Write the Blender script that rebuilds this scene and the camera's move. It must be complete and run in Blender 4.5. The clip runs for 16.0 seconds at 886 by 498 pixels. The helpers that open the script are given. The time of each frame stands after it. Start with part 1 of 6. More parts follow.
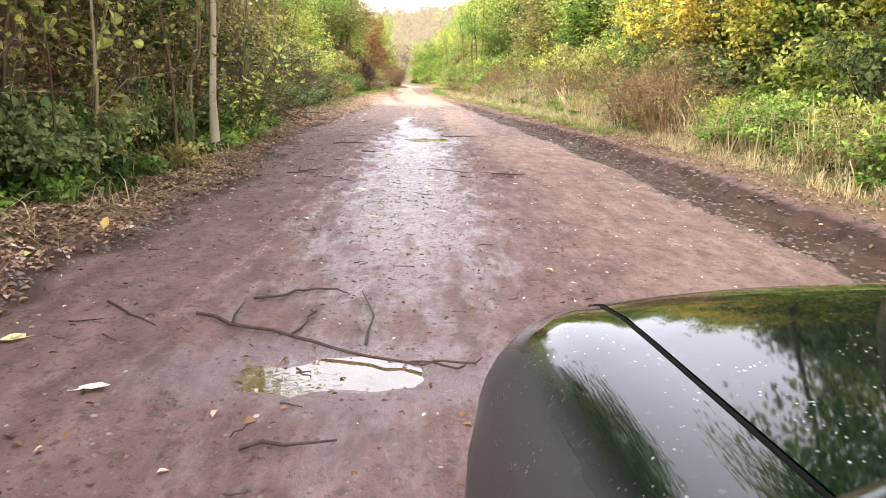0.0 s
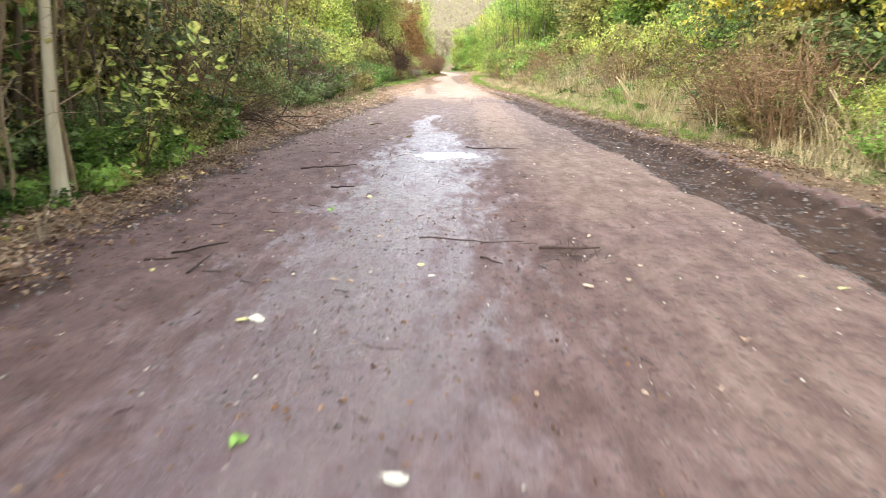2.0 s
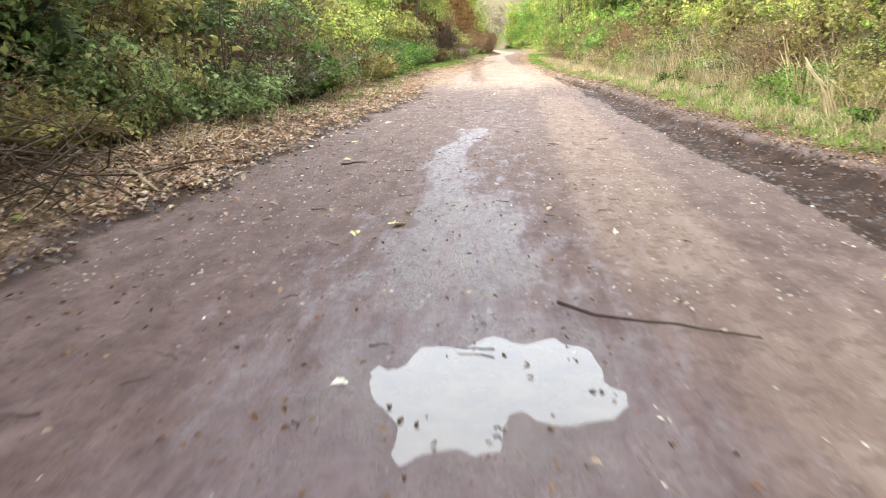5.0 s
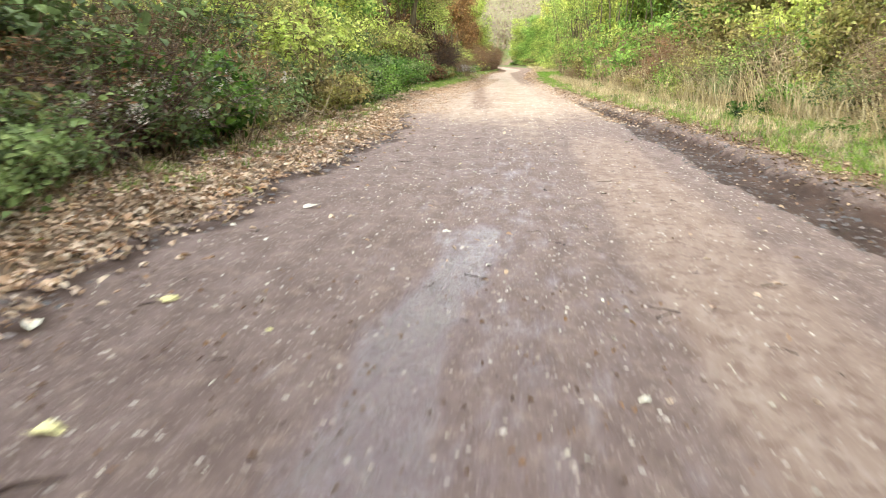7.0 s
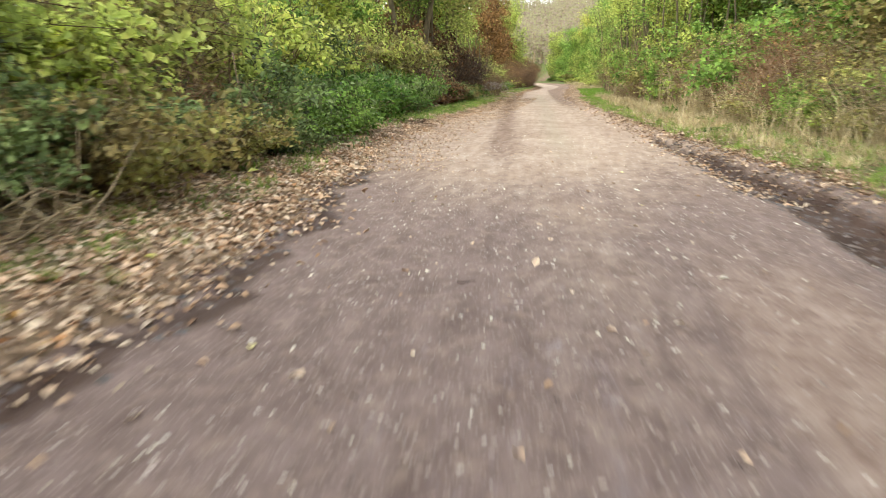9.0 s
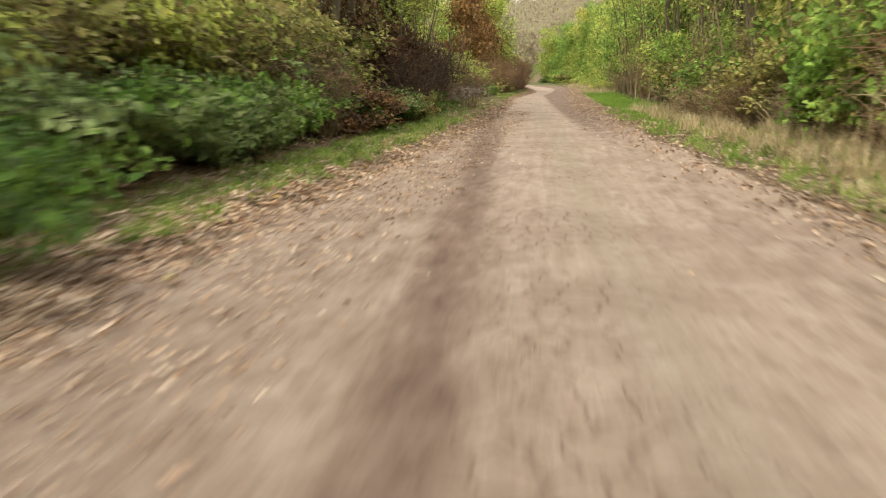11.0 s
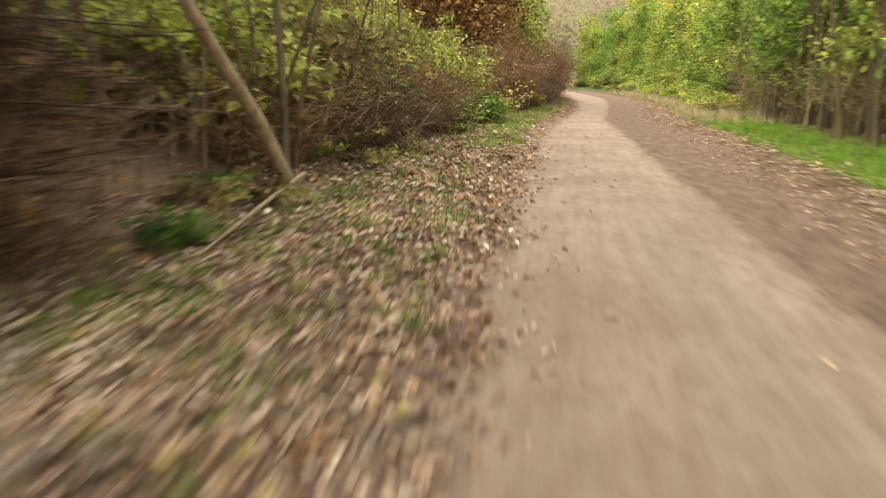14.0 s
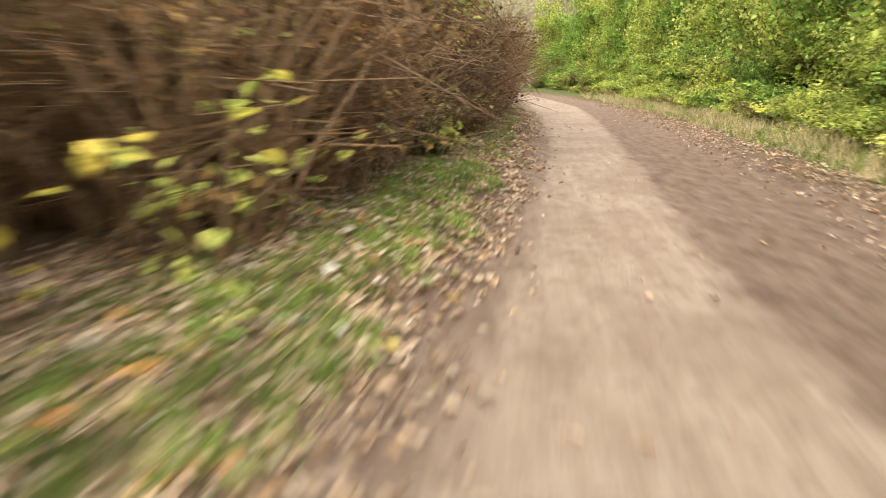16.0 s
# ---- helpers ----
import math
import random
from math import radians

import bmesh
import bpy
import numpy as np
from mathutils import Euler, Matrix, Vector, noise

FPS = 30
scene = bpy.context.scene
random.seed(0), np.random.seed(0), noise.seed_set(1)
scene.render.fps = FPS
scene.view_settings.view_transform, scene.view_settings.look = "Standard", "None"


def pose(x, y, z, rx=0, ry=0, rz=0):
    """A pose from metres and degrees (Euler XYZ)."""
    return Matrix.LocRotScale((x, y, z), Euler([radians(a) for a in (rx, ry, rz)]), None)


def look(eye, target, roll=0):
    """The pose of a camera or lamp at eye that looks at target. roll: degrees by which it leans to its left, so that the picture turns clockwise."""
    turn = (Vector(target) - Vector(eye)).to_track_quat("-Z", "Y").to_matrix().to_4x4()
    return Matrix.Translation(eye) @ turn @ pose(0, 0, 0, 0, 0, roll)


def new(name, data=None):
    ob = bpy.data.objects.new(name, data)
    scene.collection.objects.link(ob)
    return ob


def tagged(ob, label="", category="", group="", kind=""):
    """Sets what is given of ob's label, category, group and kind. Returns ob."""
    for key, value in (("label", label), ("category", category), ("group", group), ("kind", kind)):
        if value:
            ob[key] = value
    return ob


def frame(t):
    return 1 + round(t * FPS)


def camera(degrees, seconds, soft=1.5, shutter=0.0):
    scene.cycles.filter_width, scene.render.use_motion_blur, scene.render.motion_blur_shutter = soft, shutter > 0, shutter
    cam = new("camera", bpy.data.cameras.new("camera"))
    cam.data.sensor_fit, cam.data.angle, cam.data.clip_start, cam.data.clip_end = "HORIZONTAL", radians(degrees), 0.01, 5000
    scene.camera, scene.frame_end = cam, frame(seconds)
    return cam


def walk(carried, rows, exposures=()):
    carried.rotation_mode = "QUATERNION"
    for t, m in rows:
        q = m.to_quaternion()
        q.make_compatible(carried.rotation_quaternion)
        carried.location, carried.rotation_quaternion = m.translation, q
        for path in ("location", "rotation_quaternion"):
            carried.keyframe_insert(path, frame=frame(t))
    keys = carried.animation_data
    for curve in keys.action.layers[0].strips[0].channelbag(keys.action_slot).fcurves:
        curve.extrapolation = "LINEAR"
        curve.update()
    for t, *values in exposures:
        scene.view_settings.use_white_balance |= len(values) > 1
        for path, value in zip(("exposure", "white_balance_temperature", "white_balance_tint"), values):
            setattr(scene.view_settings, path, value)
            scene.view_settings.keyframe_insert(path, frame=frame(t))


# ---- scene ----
cam = camera(58.0, 16.0, soft=0.85, shutter=0.48)
PATH = [
    (0.0, pose(0.000, -0.000, 1.358, 78.06, -1.96, -1.63)),
    (0.034, pose(0.000, 0.010, 1.358, 78.06, -1.96, -1.63)),
    (0.5, pose(0.137, 1.276, 1.362, 78.10, -1.78, -0.90)),
    (1.0, pose(0.219, 2.637, 1.359, 77.97, -1.76, -0.26)),
    (1.5, pose(0.349, 3.986, 1.386, 77.71, -1.55, 0.50)),
    (2.0, pose(0.479, 5.625, 1.421, 77.09, -0.73, 1.39)),
    (2.5, pose(0.532, 7.405, 1.411, 76.86, -0.53, 1.83)),
    (3.0, pose(0.559, 9.220, 1.417, 76.58, -0.18, 2.55)),
    (3.5, pose(0.600, 11.094, 1.429, 76.34, 0.12, 3.26)),
    (4.0, pose(0.611, 12.977, 1.397, 76.18, 0.24, 4.07)),
    (4.5, pose(0.487, 14.471, 1.399, 75.85, 0.05, 4.70)),
    (5.0, pose(0.297, 15.830, 1.400, 75.60, 0.01, 5.08)),
    (5.5, pose(0.102, 17.282, 1.418, 75.65, -0.44, 5.17)),
    (6.0, pose(-0.031, 19.080, 1.419, 76.23, -1.44, 4.91)),
    (6.5, pose(-0.069, 21.058, 1.378, 76.73, -1.46, 4.94)),
    (7.0, pose(-0.014, 22.970, 1.389, 76.68, -0.55, 5.39)),
    (7.5, pose(-0.042, 25.066, 1.373, 76.88, -0.32, 5.44)),
    (8.0, pose(0.000, 27.115, 1.391, 77.15, 0.11, 5.83)),
    (8.5, pose(0.004, 29.498, 1.394, 77.64, 0.25, 6.92)),
    (9.0, pose(-0.158, 32.363, 1.400, 77.80, 0.03, 7.97)),
    (9.5, pose(-0.400, 35.830, 1.401, 77.81, -0.03, 8.51)),
    (10.0, pose(-0.644, 40.000, 1.398, 77.86, -0.01, 8.38)),
    (10.5, pose(-0.801, 44.986, 1.345, 78.17, 0.37, 7.40)),
    (11.0, pose(-0.924, 50.324, 1.382, 77.92, 0.40, 7.20)),
    (11.5, pose(-0.964, 55.176, 1.392, 77.97, 0.88, 7.75)),
    (12.0, pose(-1.154, 60.150, 1.366, 77.60, 0.16, 8.18)),
    (12.5, pose(-1.382, 65.203, 1.377, 76.98, -0.61, 9.32)),
    (13.0, pose(-1.695, 70.771, 1.369, 77.85, -0.97, 8.42)),
    (13.5, pose(-2.016, 76.615, 1.371, 78.76, -1.16, 7.67)),
    (14.0, pose(-2.306, 82.332, 1.420, 77.74, -1.70, 9.11)),
    (14.3, pose(-2.507, 85.800, 1.410, 77.64, -1.29, 10.65)),
    (14.5, pose(-2.599, 88.232, 1.427, 76.30, -1.85, 10.45)),
    (15.0, pose(-2.763, 94.478, 1.444, 77.09, -2.05, 8.60)),
    (15.5, pose(-2.818, 100.665, 1.379, 77.83, -2.18, 6.89)),
    (16.0, pose(-2.561, 106.523, 1.339, 77.78, -1.94, 5.91)),
]
walk(cam, PATH, exposures=((0.0, 1.08, 6550, 7), (1.0, 0.96, 6350, 2), (3.0, 1.0, 6100, 0), (7.5, 0.8, 6300, -6), (10.5, 0.06, 6800, -4), (11.0, 0.06, 7050, -3), (11.5, -0.12, 7300, -2), (12.0, -0.22, 7500, -2), (12.5, 0.18, 7600, -4), (13.5, 0.06, 7700, -1), (14.0, 0.26, 7500, -3), (14.5, 0.24, 7400, -4), (15.0, 0.38, 7300, -3), (16.0, 0.42, 7100, -2)))

# ---------------------------------------------------------------- sky and light
world = bpy.data.worlds.new("overcast_sky")
scene.world = world
world.use_nodes = True
wn, wl = world.node_tree.nodes, world.node_tree.links
wn.clear()
sky = wn.new("ShaderNodeTexSky")
sky.sky_type = "NISHITA"
sky.sun_disc = False
sky.sun_elevation, sky.sun_rotation = radians(42), radians(205)
sky.air_density, sky.dust_density, sky.ozone_density = 1.0, 4.0, 1.0
veil = wn.new("ShaderNodeMix")
veil.data_type = "RGBA"
veil.inputs[0].default_value = 0.72
veil.inputs[7].default_value = (11.5, 10.95, 12.4, 1)
bg = wn.new("ShaderNodeBackground")
bg.inputs[1].default_value = 0.19
wout = wn.new("ShaderNodeOutputWorld")
wl.new(sky.outputs[0], veil.inputs[6])
wl.new(veil.outputs[2], bg.inputs[0])
wl.new(bg.outputs[0], wout.inputs[0])

sun = new("sun", bpy.data.lights.new("sun", "SUN"))
sun.data.energy, sun.data.angle, sun.data.color = 2.3, radians(25), (1.0, 0.95, 0.87)
sun.matrix_world = look((0, 0, 60), (-20 * math.sin(radians(205)), -20 * math.cos(radians(205)), 60 - 18))

# ---------------------------------------------------------------- materials
def nodes_of(name):
    m = bpy.data.materials.new(name)
    m.use_nodes = True
    n, l = m.node_tree.nodes, m.node_tree.links
    n.clear()
    out = n.new("ShaderNodeOutputMaterial")
    return m, n, l, out


def ramp(n, l, fac, stops):
    r = n.new("ShaderNodeValToRGB")
    els = r.color_ramp.elements
    while len(els) < len(stops):
        els.new(0.5)
    for e, (p, c) in zip(els, stops):
        e.position, e.color = p, (*c, 1)
    l.new(fac, r.inputs[0])
    return r.outputs[0]


def noise_of(n, l, vec, scale, detail=4, rough=0.55, stretch=None):
    t = n.new("ShaderNodeTexNoise")
    t.inputs["Scale"].default_value, t.inputs["Detail"].default_value = scale, detail
    t.inputs["Roughness"].default_value = rough
    if stretch:
        mp = n.new("ShaderNodeMapping")
        mp.inputs["Scale"].default_value = stretch
        l.new(vec, mp.inputs[0])
        vec = mp.outputs[0]
    l.new(vec, t.inputs["Vector"])
    return t.outputs[0]


def calc(n, l, op, a, b=None, clamp=False):
    m = n.new("ShaderNodeMath")
    m.operation, m.use_clamp = op, clamp
    for k, v in enumerate((a, b)):
        if v is None:
            continue
        if isinstance(v, (int, float)):
            m.inputs[k].default_value = v
        else:
            l.new(v, m.inputs[k])
    return m.outputs[0]


def blend(n, l, fac, a, b, mode="MIX"):
    m = n.new("ShaderNodeMix")
    m.data_type, m.blend_type = "RGBA", mode
    for k, v in ((0, fac), (6, a), (7, b)):
        if isinstance(v, (int, float)):
            m.inputs[k].default_value = v
        elif isinstance(v, tuple):
            m.inputs[k].default_value = (*v, 1)
        else:
            l.new(v, m.inputs[k])
    return m.outputs[2]


def span(n, l, v, lo, hi):
    m = n.new("ShaderNodeMapRange")
    m.interpolation_type = "SMOOTHSTEP"
    m.inputs[1].default_value, m.inputs[2].default_value = lo, hi
    l.new(v, m.inputs[0])
    return m.outputs[0]


def bump_of(n, l, height, strength, distance):
    b = n.new("ShaderNodeBump")
    b.inputs["Strength"].default_value, b.inputs["Distance"].default_value = strength, distance
    l.new(height, b.inputs["Height"])
    return b.outputs[0]


def foliage(name, colours, through_light=0.35, gloss=0.05, each=0.3, plant=0.3, depth=1.0):
    """Leaves: colour from the ramp by leaf, by plant and by clump; depth sets how far clumps differ in tone."""
    m, n, l, out = nodes_of(name)
    geo, info = n.new("ShaderNodeNewGeometry"), n.new("ShaderNodeObjectInfo")
    tc = n.new("ShaderNodeTexCoord")
    spots = noise_of(n, l, tc.outputs["Object"], 1.6, 4)
    mix = calc(n, l, "ADD", calc(n, l, "MULTIPLY", geo.outputs["Random Per Island"], each),
               calc(n, l, "ADD", calc(n, l, "MULTIPLY", info.outputs["Random"], plant), calc(n, l, "MULTIPLY", span(n, l, spots, 0.3, 0.7), 1.0 - each - plant)))
    col = ramp(n, l, mix, [(0.08 + 0.84 * k / max(1, len(colours) - 1), c) for k, c in enumerate(colours)])
    hsv = n.new("ShaderNodeHueSaturation")
    # clump tone puts some of the lit-leaf and dark-gap contrast into the colour
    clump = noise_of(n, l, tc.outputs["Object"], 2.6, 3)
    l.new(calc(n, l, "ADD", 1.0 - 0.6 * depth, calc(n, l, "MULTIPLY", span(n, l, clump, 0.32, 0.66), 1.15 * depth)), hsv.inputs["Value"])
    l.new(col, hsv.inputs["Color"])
    p = n.new("ShaderNodeBsdfPrincipled")
    l.new(hsv.outputs[0], p.inputs["Base Color"])
    p.inputs["Roughness"].default_value = 0.5
    p.inputs["Specular IOR Level"].default_value = gloss * 4
    tr = n.new("ShaderNodeBsdfTranslucent")
    l.new(hsv.outputs[0], tr.inputs[0])
    ms = n.new("ShaderNodeMixShader")
    ms.inputs[0].default_value = through_light
    l.new(p.outputs[0], ms.inputs[1])
    l.new(tr.outputs[0], ms.inputs[2])
    l.new(ms.outputs[0], out.inputs[0])
    return m


def bark(name, dark, light, scale=9.0):
    m, n, l, out = nodes_of(name)
    tc = n.new("ShaderNodeTexCoord")
    info = n.new("ShaderNodeObjectInfo")
    grain = noise_of(n, l, tc.outputs["Object"], scale, 6, 0.65, (1, 1, 0.18))
    moss = noise_of(n, l, tc.outputs["Object"], 1.7, 3)
    col = ramp(n, l, grain, [(0.3, dark), (0.7, light)])
    col = blend(n, l, calc(n, l, "MULTIPLY", span(n, l, moss, 0.55, 0.75), 0.5), col, (0.09, 0.10, 0.05))
    hsv = n.new("ShaderNodeHueSaturation")
    l.new(calc(n, l, "ADD", 0.75, calc(n, l, "MULTIPLY", info.outputs["Random"], 0.5)), hsv.inputs["Value"])
    l.new(col, hsv.inputs["Color"])
    p = n.new("ShaderNodeBsdfPrincipled")
    l.new(hsv.outputs[0], p.inputs["Base Color"])
    p.inputs["Roughness"].default_value = 0.85
    l.new(bump_of(n, l, grain, 0.6, 0.02), p.inputs["Normal"])
    l.new(p.outputs[0], out.inputs[0])
    return m


# darkest leaf stops also stand in for shade in gaps between leaves
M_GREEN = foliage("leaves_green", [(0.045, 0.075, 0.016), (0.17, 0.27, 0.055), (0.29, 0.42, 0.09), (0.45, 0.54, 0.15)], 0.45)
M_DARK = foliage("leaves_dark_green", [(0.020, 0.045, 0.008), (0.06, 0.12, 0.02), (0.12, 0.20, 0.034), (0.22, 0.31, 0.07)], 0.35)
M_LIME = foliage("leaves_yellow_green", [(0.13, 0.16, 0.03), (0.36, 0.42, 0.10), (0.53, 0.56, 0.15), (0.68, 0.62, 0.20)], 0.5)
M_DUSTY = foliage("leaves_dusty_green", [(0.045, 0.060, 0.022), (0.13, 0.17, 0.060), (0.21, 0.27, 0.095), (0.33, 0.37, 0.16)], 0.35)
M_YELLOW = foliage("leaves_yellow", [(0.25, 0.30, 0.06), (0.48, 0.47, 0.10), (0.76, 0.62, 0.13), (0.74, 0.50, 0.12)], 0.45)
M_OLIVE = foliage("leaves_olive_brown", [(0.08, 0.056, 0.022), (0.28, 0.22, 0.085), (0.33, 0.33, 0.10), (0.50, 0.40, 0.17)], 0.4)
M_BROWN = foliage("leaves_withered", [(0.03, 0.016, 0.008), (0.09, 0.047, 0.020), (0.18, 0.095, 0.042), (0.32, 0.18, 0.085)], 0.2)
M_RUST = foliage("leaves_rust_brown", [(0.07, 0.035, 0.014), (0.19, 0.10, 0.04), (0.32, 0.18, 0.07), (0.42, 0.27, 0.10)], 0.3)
M_FLUFF = foliage("seed_heads", [(0.34, 0.29, 0.24), (0.48, 0.42, 0.36), (0.62, 0.56, 0.50)], 0.3)
M_RED = foliage("leaves_red", [(0.45, 0.05, 0.03), (0.6, 0.10, 0.04)], 0.35)
M_LITTER = foliage("fallen_leaves", [(0.19, 0.105, 0.055), (0.36, 0.225, 0.135), (0.47, 0.315, 0.205), (0.53, 0.385, 0.265), (0.57, 0.43, 0.32), (0.62, 0.51, 0.39), (0.46, 0.25, 0.12)], 0.1, each=0.65, plant=0.0, depth=0.55)
M_DAMPLITTER = foliage("damp_fallen_leaves", [(0.09, 0.05, 0.028), (0.18, 0.105, 0.06), (0.30, 0.19, 0.115), (0.42, 0.30, 0.20), (0.55, 0.43, 0.31)], 0.1, each=0.65, plant=0.0, depth=0.55)
M_PALE = foliage("pale_fallen_leaves", [(0.60, 0.52, 0.40), (0.72, 0.66, 0.55), (0.8, 0.74, 0.6), (0.68, 0.58, 0.5)], 0.1, each=0.65, plant=0.0, depth=0.55)
M_MIXED = foliage("coloured_fallen_leaves", [(0.16, 0.22, 0.06), (0.30, 0.34, 0.10), (0.54, 0.46, 0.14), (0.52, 0.30, 0.12), (0.50, 0.20, 0.09)], 0.2, each=0.65, plant=0.0, depth=0.55)
M_STRAW = foliage("dry_grass", [(0.30, 0.22, 0.11), (0.46, 0.35, 0.19), (0.60, 0.48, 0.29), (0.68, 0.58, 0.38)], 0.3, each=0.65, plant=0.0, depth=0.55)
M_GRASS = foliage("grass", [(0.11, 0.17, 0.035), (0.19, 0.29, 0.055), (0.29, 0.40, 0.08), (0.42, 0.43, 0.16)], 0.4, each=0.65, plant=0.0, depth=0.55)
M_LAWN = foliage("bright_grass", [(0.13, 0.26, 0.03), (0.21, 0.38, 0.04), (0.32, 0.50, 0.07)], 0.45, each=0.65, plant=0.0, depth=0.55)
M_BARK = bark("bark", (0.045, 0.034, 0.018), (0.20, 0.155, 0.085))
M_PALEBARK = bark("pale_bark", (0.36, 0.31, 0.20), (0.60, 0.53, 0.37))
M_TWIG = bark("twigs", (0.05, 0.030, 0.016), (0.24, 0.150, 0.08), 20)
M_CANE = bark("dry_canes", (0.20, 0.14, 0.08), (0.42, 0.32, 0.19), 15)
M_DARKTWIG = bark("dark_twigs", (0.028, 0.016, 0.009), (0.12, 0.068, 0.038), 20)
M_RUSTTWIG = bark("rust_twigs", (0.085, 0.047, 0.024), (0.33, 0.195, 0.105), 20)
M_STICK = bark("wet_sticks", (0.024, 0.013, 0.010), (0.075, 0.043, 0.033), 25)


def ground_material():
    m, n, l, out = nodes_of("woodland_track")
    tc = n.new("ShaderNodeTexCoord")
    v = tc.outputs["Object"]

    def attr(name):
        a = n.new("ShaderNodeAttribute")
        a.attribute_name = name
        return a.outputs["Fac"]
    big, mid, fine = noise_of(n, l, v, 0.6, 5), noise_of(n, l, v, 5.0, 7, 0.62, (1, 0.30, 1)), noise_of(n, l, v, 60.0, 5, 0.75)
    streak = noise_of(n, l, v, 3.0, 7, 0.65, (2.4, 0.14, 1))
    lump = noise_of(n, l, v, 9.0, 5, 0.6, (1, 0.75, 1))
    pebble = span(n, l, noise_of(n, l, v, 40.0, 2, 0.5, (1, 0.8, 1)), 0.60, 0.68)
    # damp red-brown mud
    mud = ramp(n, l, mid, [(0.30, (0.120, 0.072, 0.065)), (0.5, (0.190, 0.119, 0.109)), (0.7, (0.265, 0.174, 0.161))])
    mud = blend(n, l, calc(n, l, "MULTIPLY", span(n, l, lump, 0.48, 0.36), 0.6), mud, (0.105, 0.063, 0.058))
    # pale specks: tiny wet highlights painted into the colour
    mud = blend(n, l, calc(n, l, "MULTIPLY", span(n, l, fine, 0.56, 0.70), 0.5), mud, (0.34, 0.245, 0.225))
    mud = blend(n, l, calc(n, l, "MULTIPLY", span(n, l, streak, 0.5, 0.7), 0.4), mud, (0.13, 0.09, 0.08))
    # low spots of the relief get their shade from a darker colour
    clot = noise_of(n, l, v, 24.0, 6, 0.7, (1, 0.8, 1))
    mud = blend(n, l, calc(n, l, "MULTIPLY", span(n, l, clot, 0.46, 0.32), 0.8), mud, (0.05, 0.027, 0.024))
    # trodden brown earth further along
    crumb = noise_of(n, l, v, 8.0, 5, 0.6, (1, 0.7, 1))
    earth = ramp(n, l, mid, [(0.30, (0.185, 0.131, 0.110)), (0.5, (0.232, 0.170, 0.145)), (0.70, (0.285, 0.215, 0.186))])
    earth = blend(n, l, calc(n, l, "MULTIPLY", span(n, l, crumb, 0.52, 0.66), 0.5), earth, (0.44, 0.33, 0.255))
    brown = ramp(n, l, mid, [(0.32, (0.165, 0.105, 0.075)), (0.5, (0.235, 0.156, 0.115)), (0.68, (0.310, 0.216, 0.165))])
    earth = blend(n, l, attr("brown"), earth, brown)
    # dry light track
    tan = ramp(n, l, calc(n, l, "ADD", calc(n, l, "MULTIPLY", mid, 0.5), calc(n, l, "MULTIPLY", streak, 0.5)),
               [(0.36, (0.36, 0.258, 0.195)), (0.5, (0.455, 0.340, 0.262)), (0.64, (0.53, 0.415, 0.33))])
    tan = blend(n, l, calc(n, l, "MULTIPLY", span(n, l, fine, 0.35, 0.7), 0.22), tan, (0.31, 0.22, 0.16))
    # forest floor under leaves
    soil = ramp(n, l, mid, [(0.3, (0.085, 0.055, 0.036)), (0.6, (0.225, 0.152, 0.10)), (0.8, (0.34, 0.245, 0.17))])
    soil = blend(n, l, span(n, l, fine, 0.45, 0.65), soil, (0.22, 0.145, 0.085))
    turf = ramp(n, l, mid, [(0.3, (0.06, 0.08, 0.02)), (0.6, (0.13, 0.16, 0.04)), (0.8, (0.24, 0.22, 0.09))])
    black = ramp(n, l, mid, [(0.3, (0.034, 0.020, 0.015)), (0.7, (0.105, 0.064, 0.047))])

    def edge(name, lo=0.35, hi=0.65, amount=0.55):
        a = attr(name)
        wob = calc(n, l, "MULTIPLY", calc(n, l, "SUBTRACT", mid, 0.5), amount)
        wob2 = calc(n, l, "MULTIPLY", calc(n, l, "SUBTRACT", big, 0.5), amount)
        return span(n, l, calc(n, l, "ADD", a, calc(n, l, "ADD", wob, wob2)), lo, hi)
    tan = blend(n, l, calc(n, l, "MULTIPLY", span(n, l, big, 0.45, 0.62), 0.45), tan, (0.30, 0.205, 0.15))
    mud = blend(n, l, attr("late"), mud, earth)
    mud = blend(n, l, calc(n, l, "MULTIPLY", pebble, calc(n, l, "ADD", 0.12, calc(n, l, "MULTIPLY", attr("stony"), 0.7))), mud, (0.42, 0.33, 0.275))
    tan = blend(n, l, calc(n, l, "MULTIPLY", span(n, l, crumb, 0.47, 0.37), 0.45), tan, (0.27, 0.182, 0.135))
    tan = blend(n, l, calc(n, l, "MULTIPLY", attr("moss"), 0.7), tan, (0.34, 0.285, 0.20))
    col = blend(n, l, edge("dry", 0.2, 0.8), mud, tan)
    # drying cracks
    bend = n.new("ShaderNodeVectorMath")
    bend.operation = "MULTIPLY_ADD"
    warp = n.new("ShaderNodeTexNoise")
    warp.inputs["Scale"].default_value = 6.0
    l.new(v, warp.inputs["Vector"])
    l.new(warp.outputs["Color"], bend.inputs[0])
    bend.inputs[1].default_value = (0.16, 0.16, 0.0)
    l.new(v, bend.inputs[2])
    net = n.new("ShaderNodeTexVoronoi")
    net.feature = "DISTANCE_TO_EDGE"
    net.voronoi_dimensions = "2D"
    net.inputs["Scale"].default_value = 4.6
    l.new(bend.outputs[0], net.inputs["Vector"])
    crack = calc(n, l, "MULTIPLY", span(n, l, net.outputs["Distance"], 0.075, 0.02), calc(n, l, "MULTIPLY", attr("cracked"), span(n, l, big, 0.40, 0.58)))
    col = blend(n, l, calc(n, l, "MULTIPLY", crack, 0.75), col, (0.19, 0.118, 0.085))
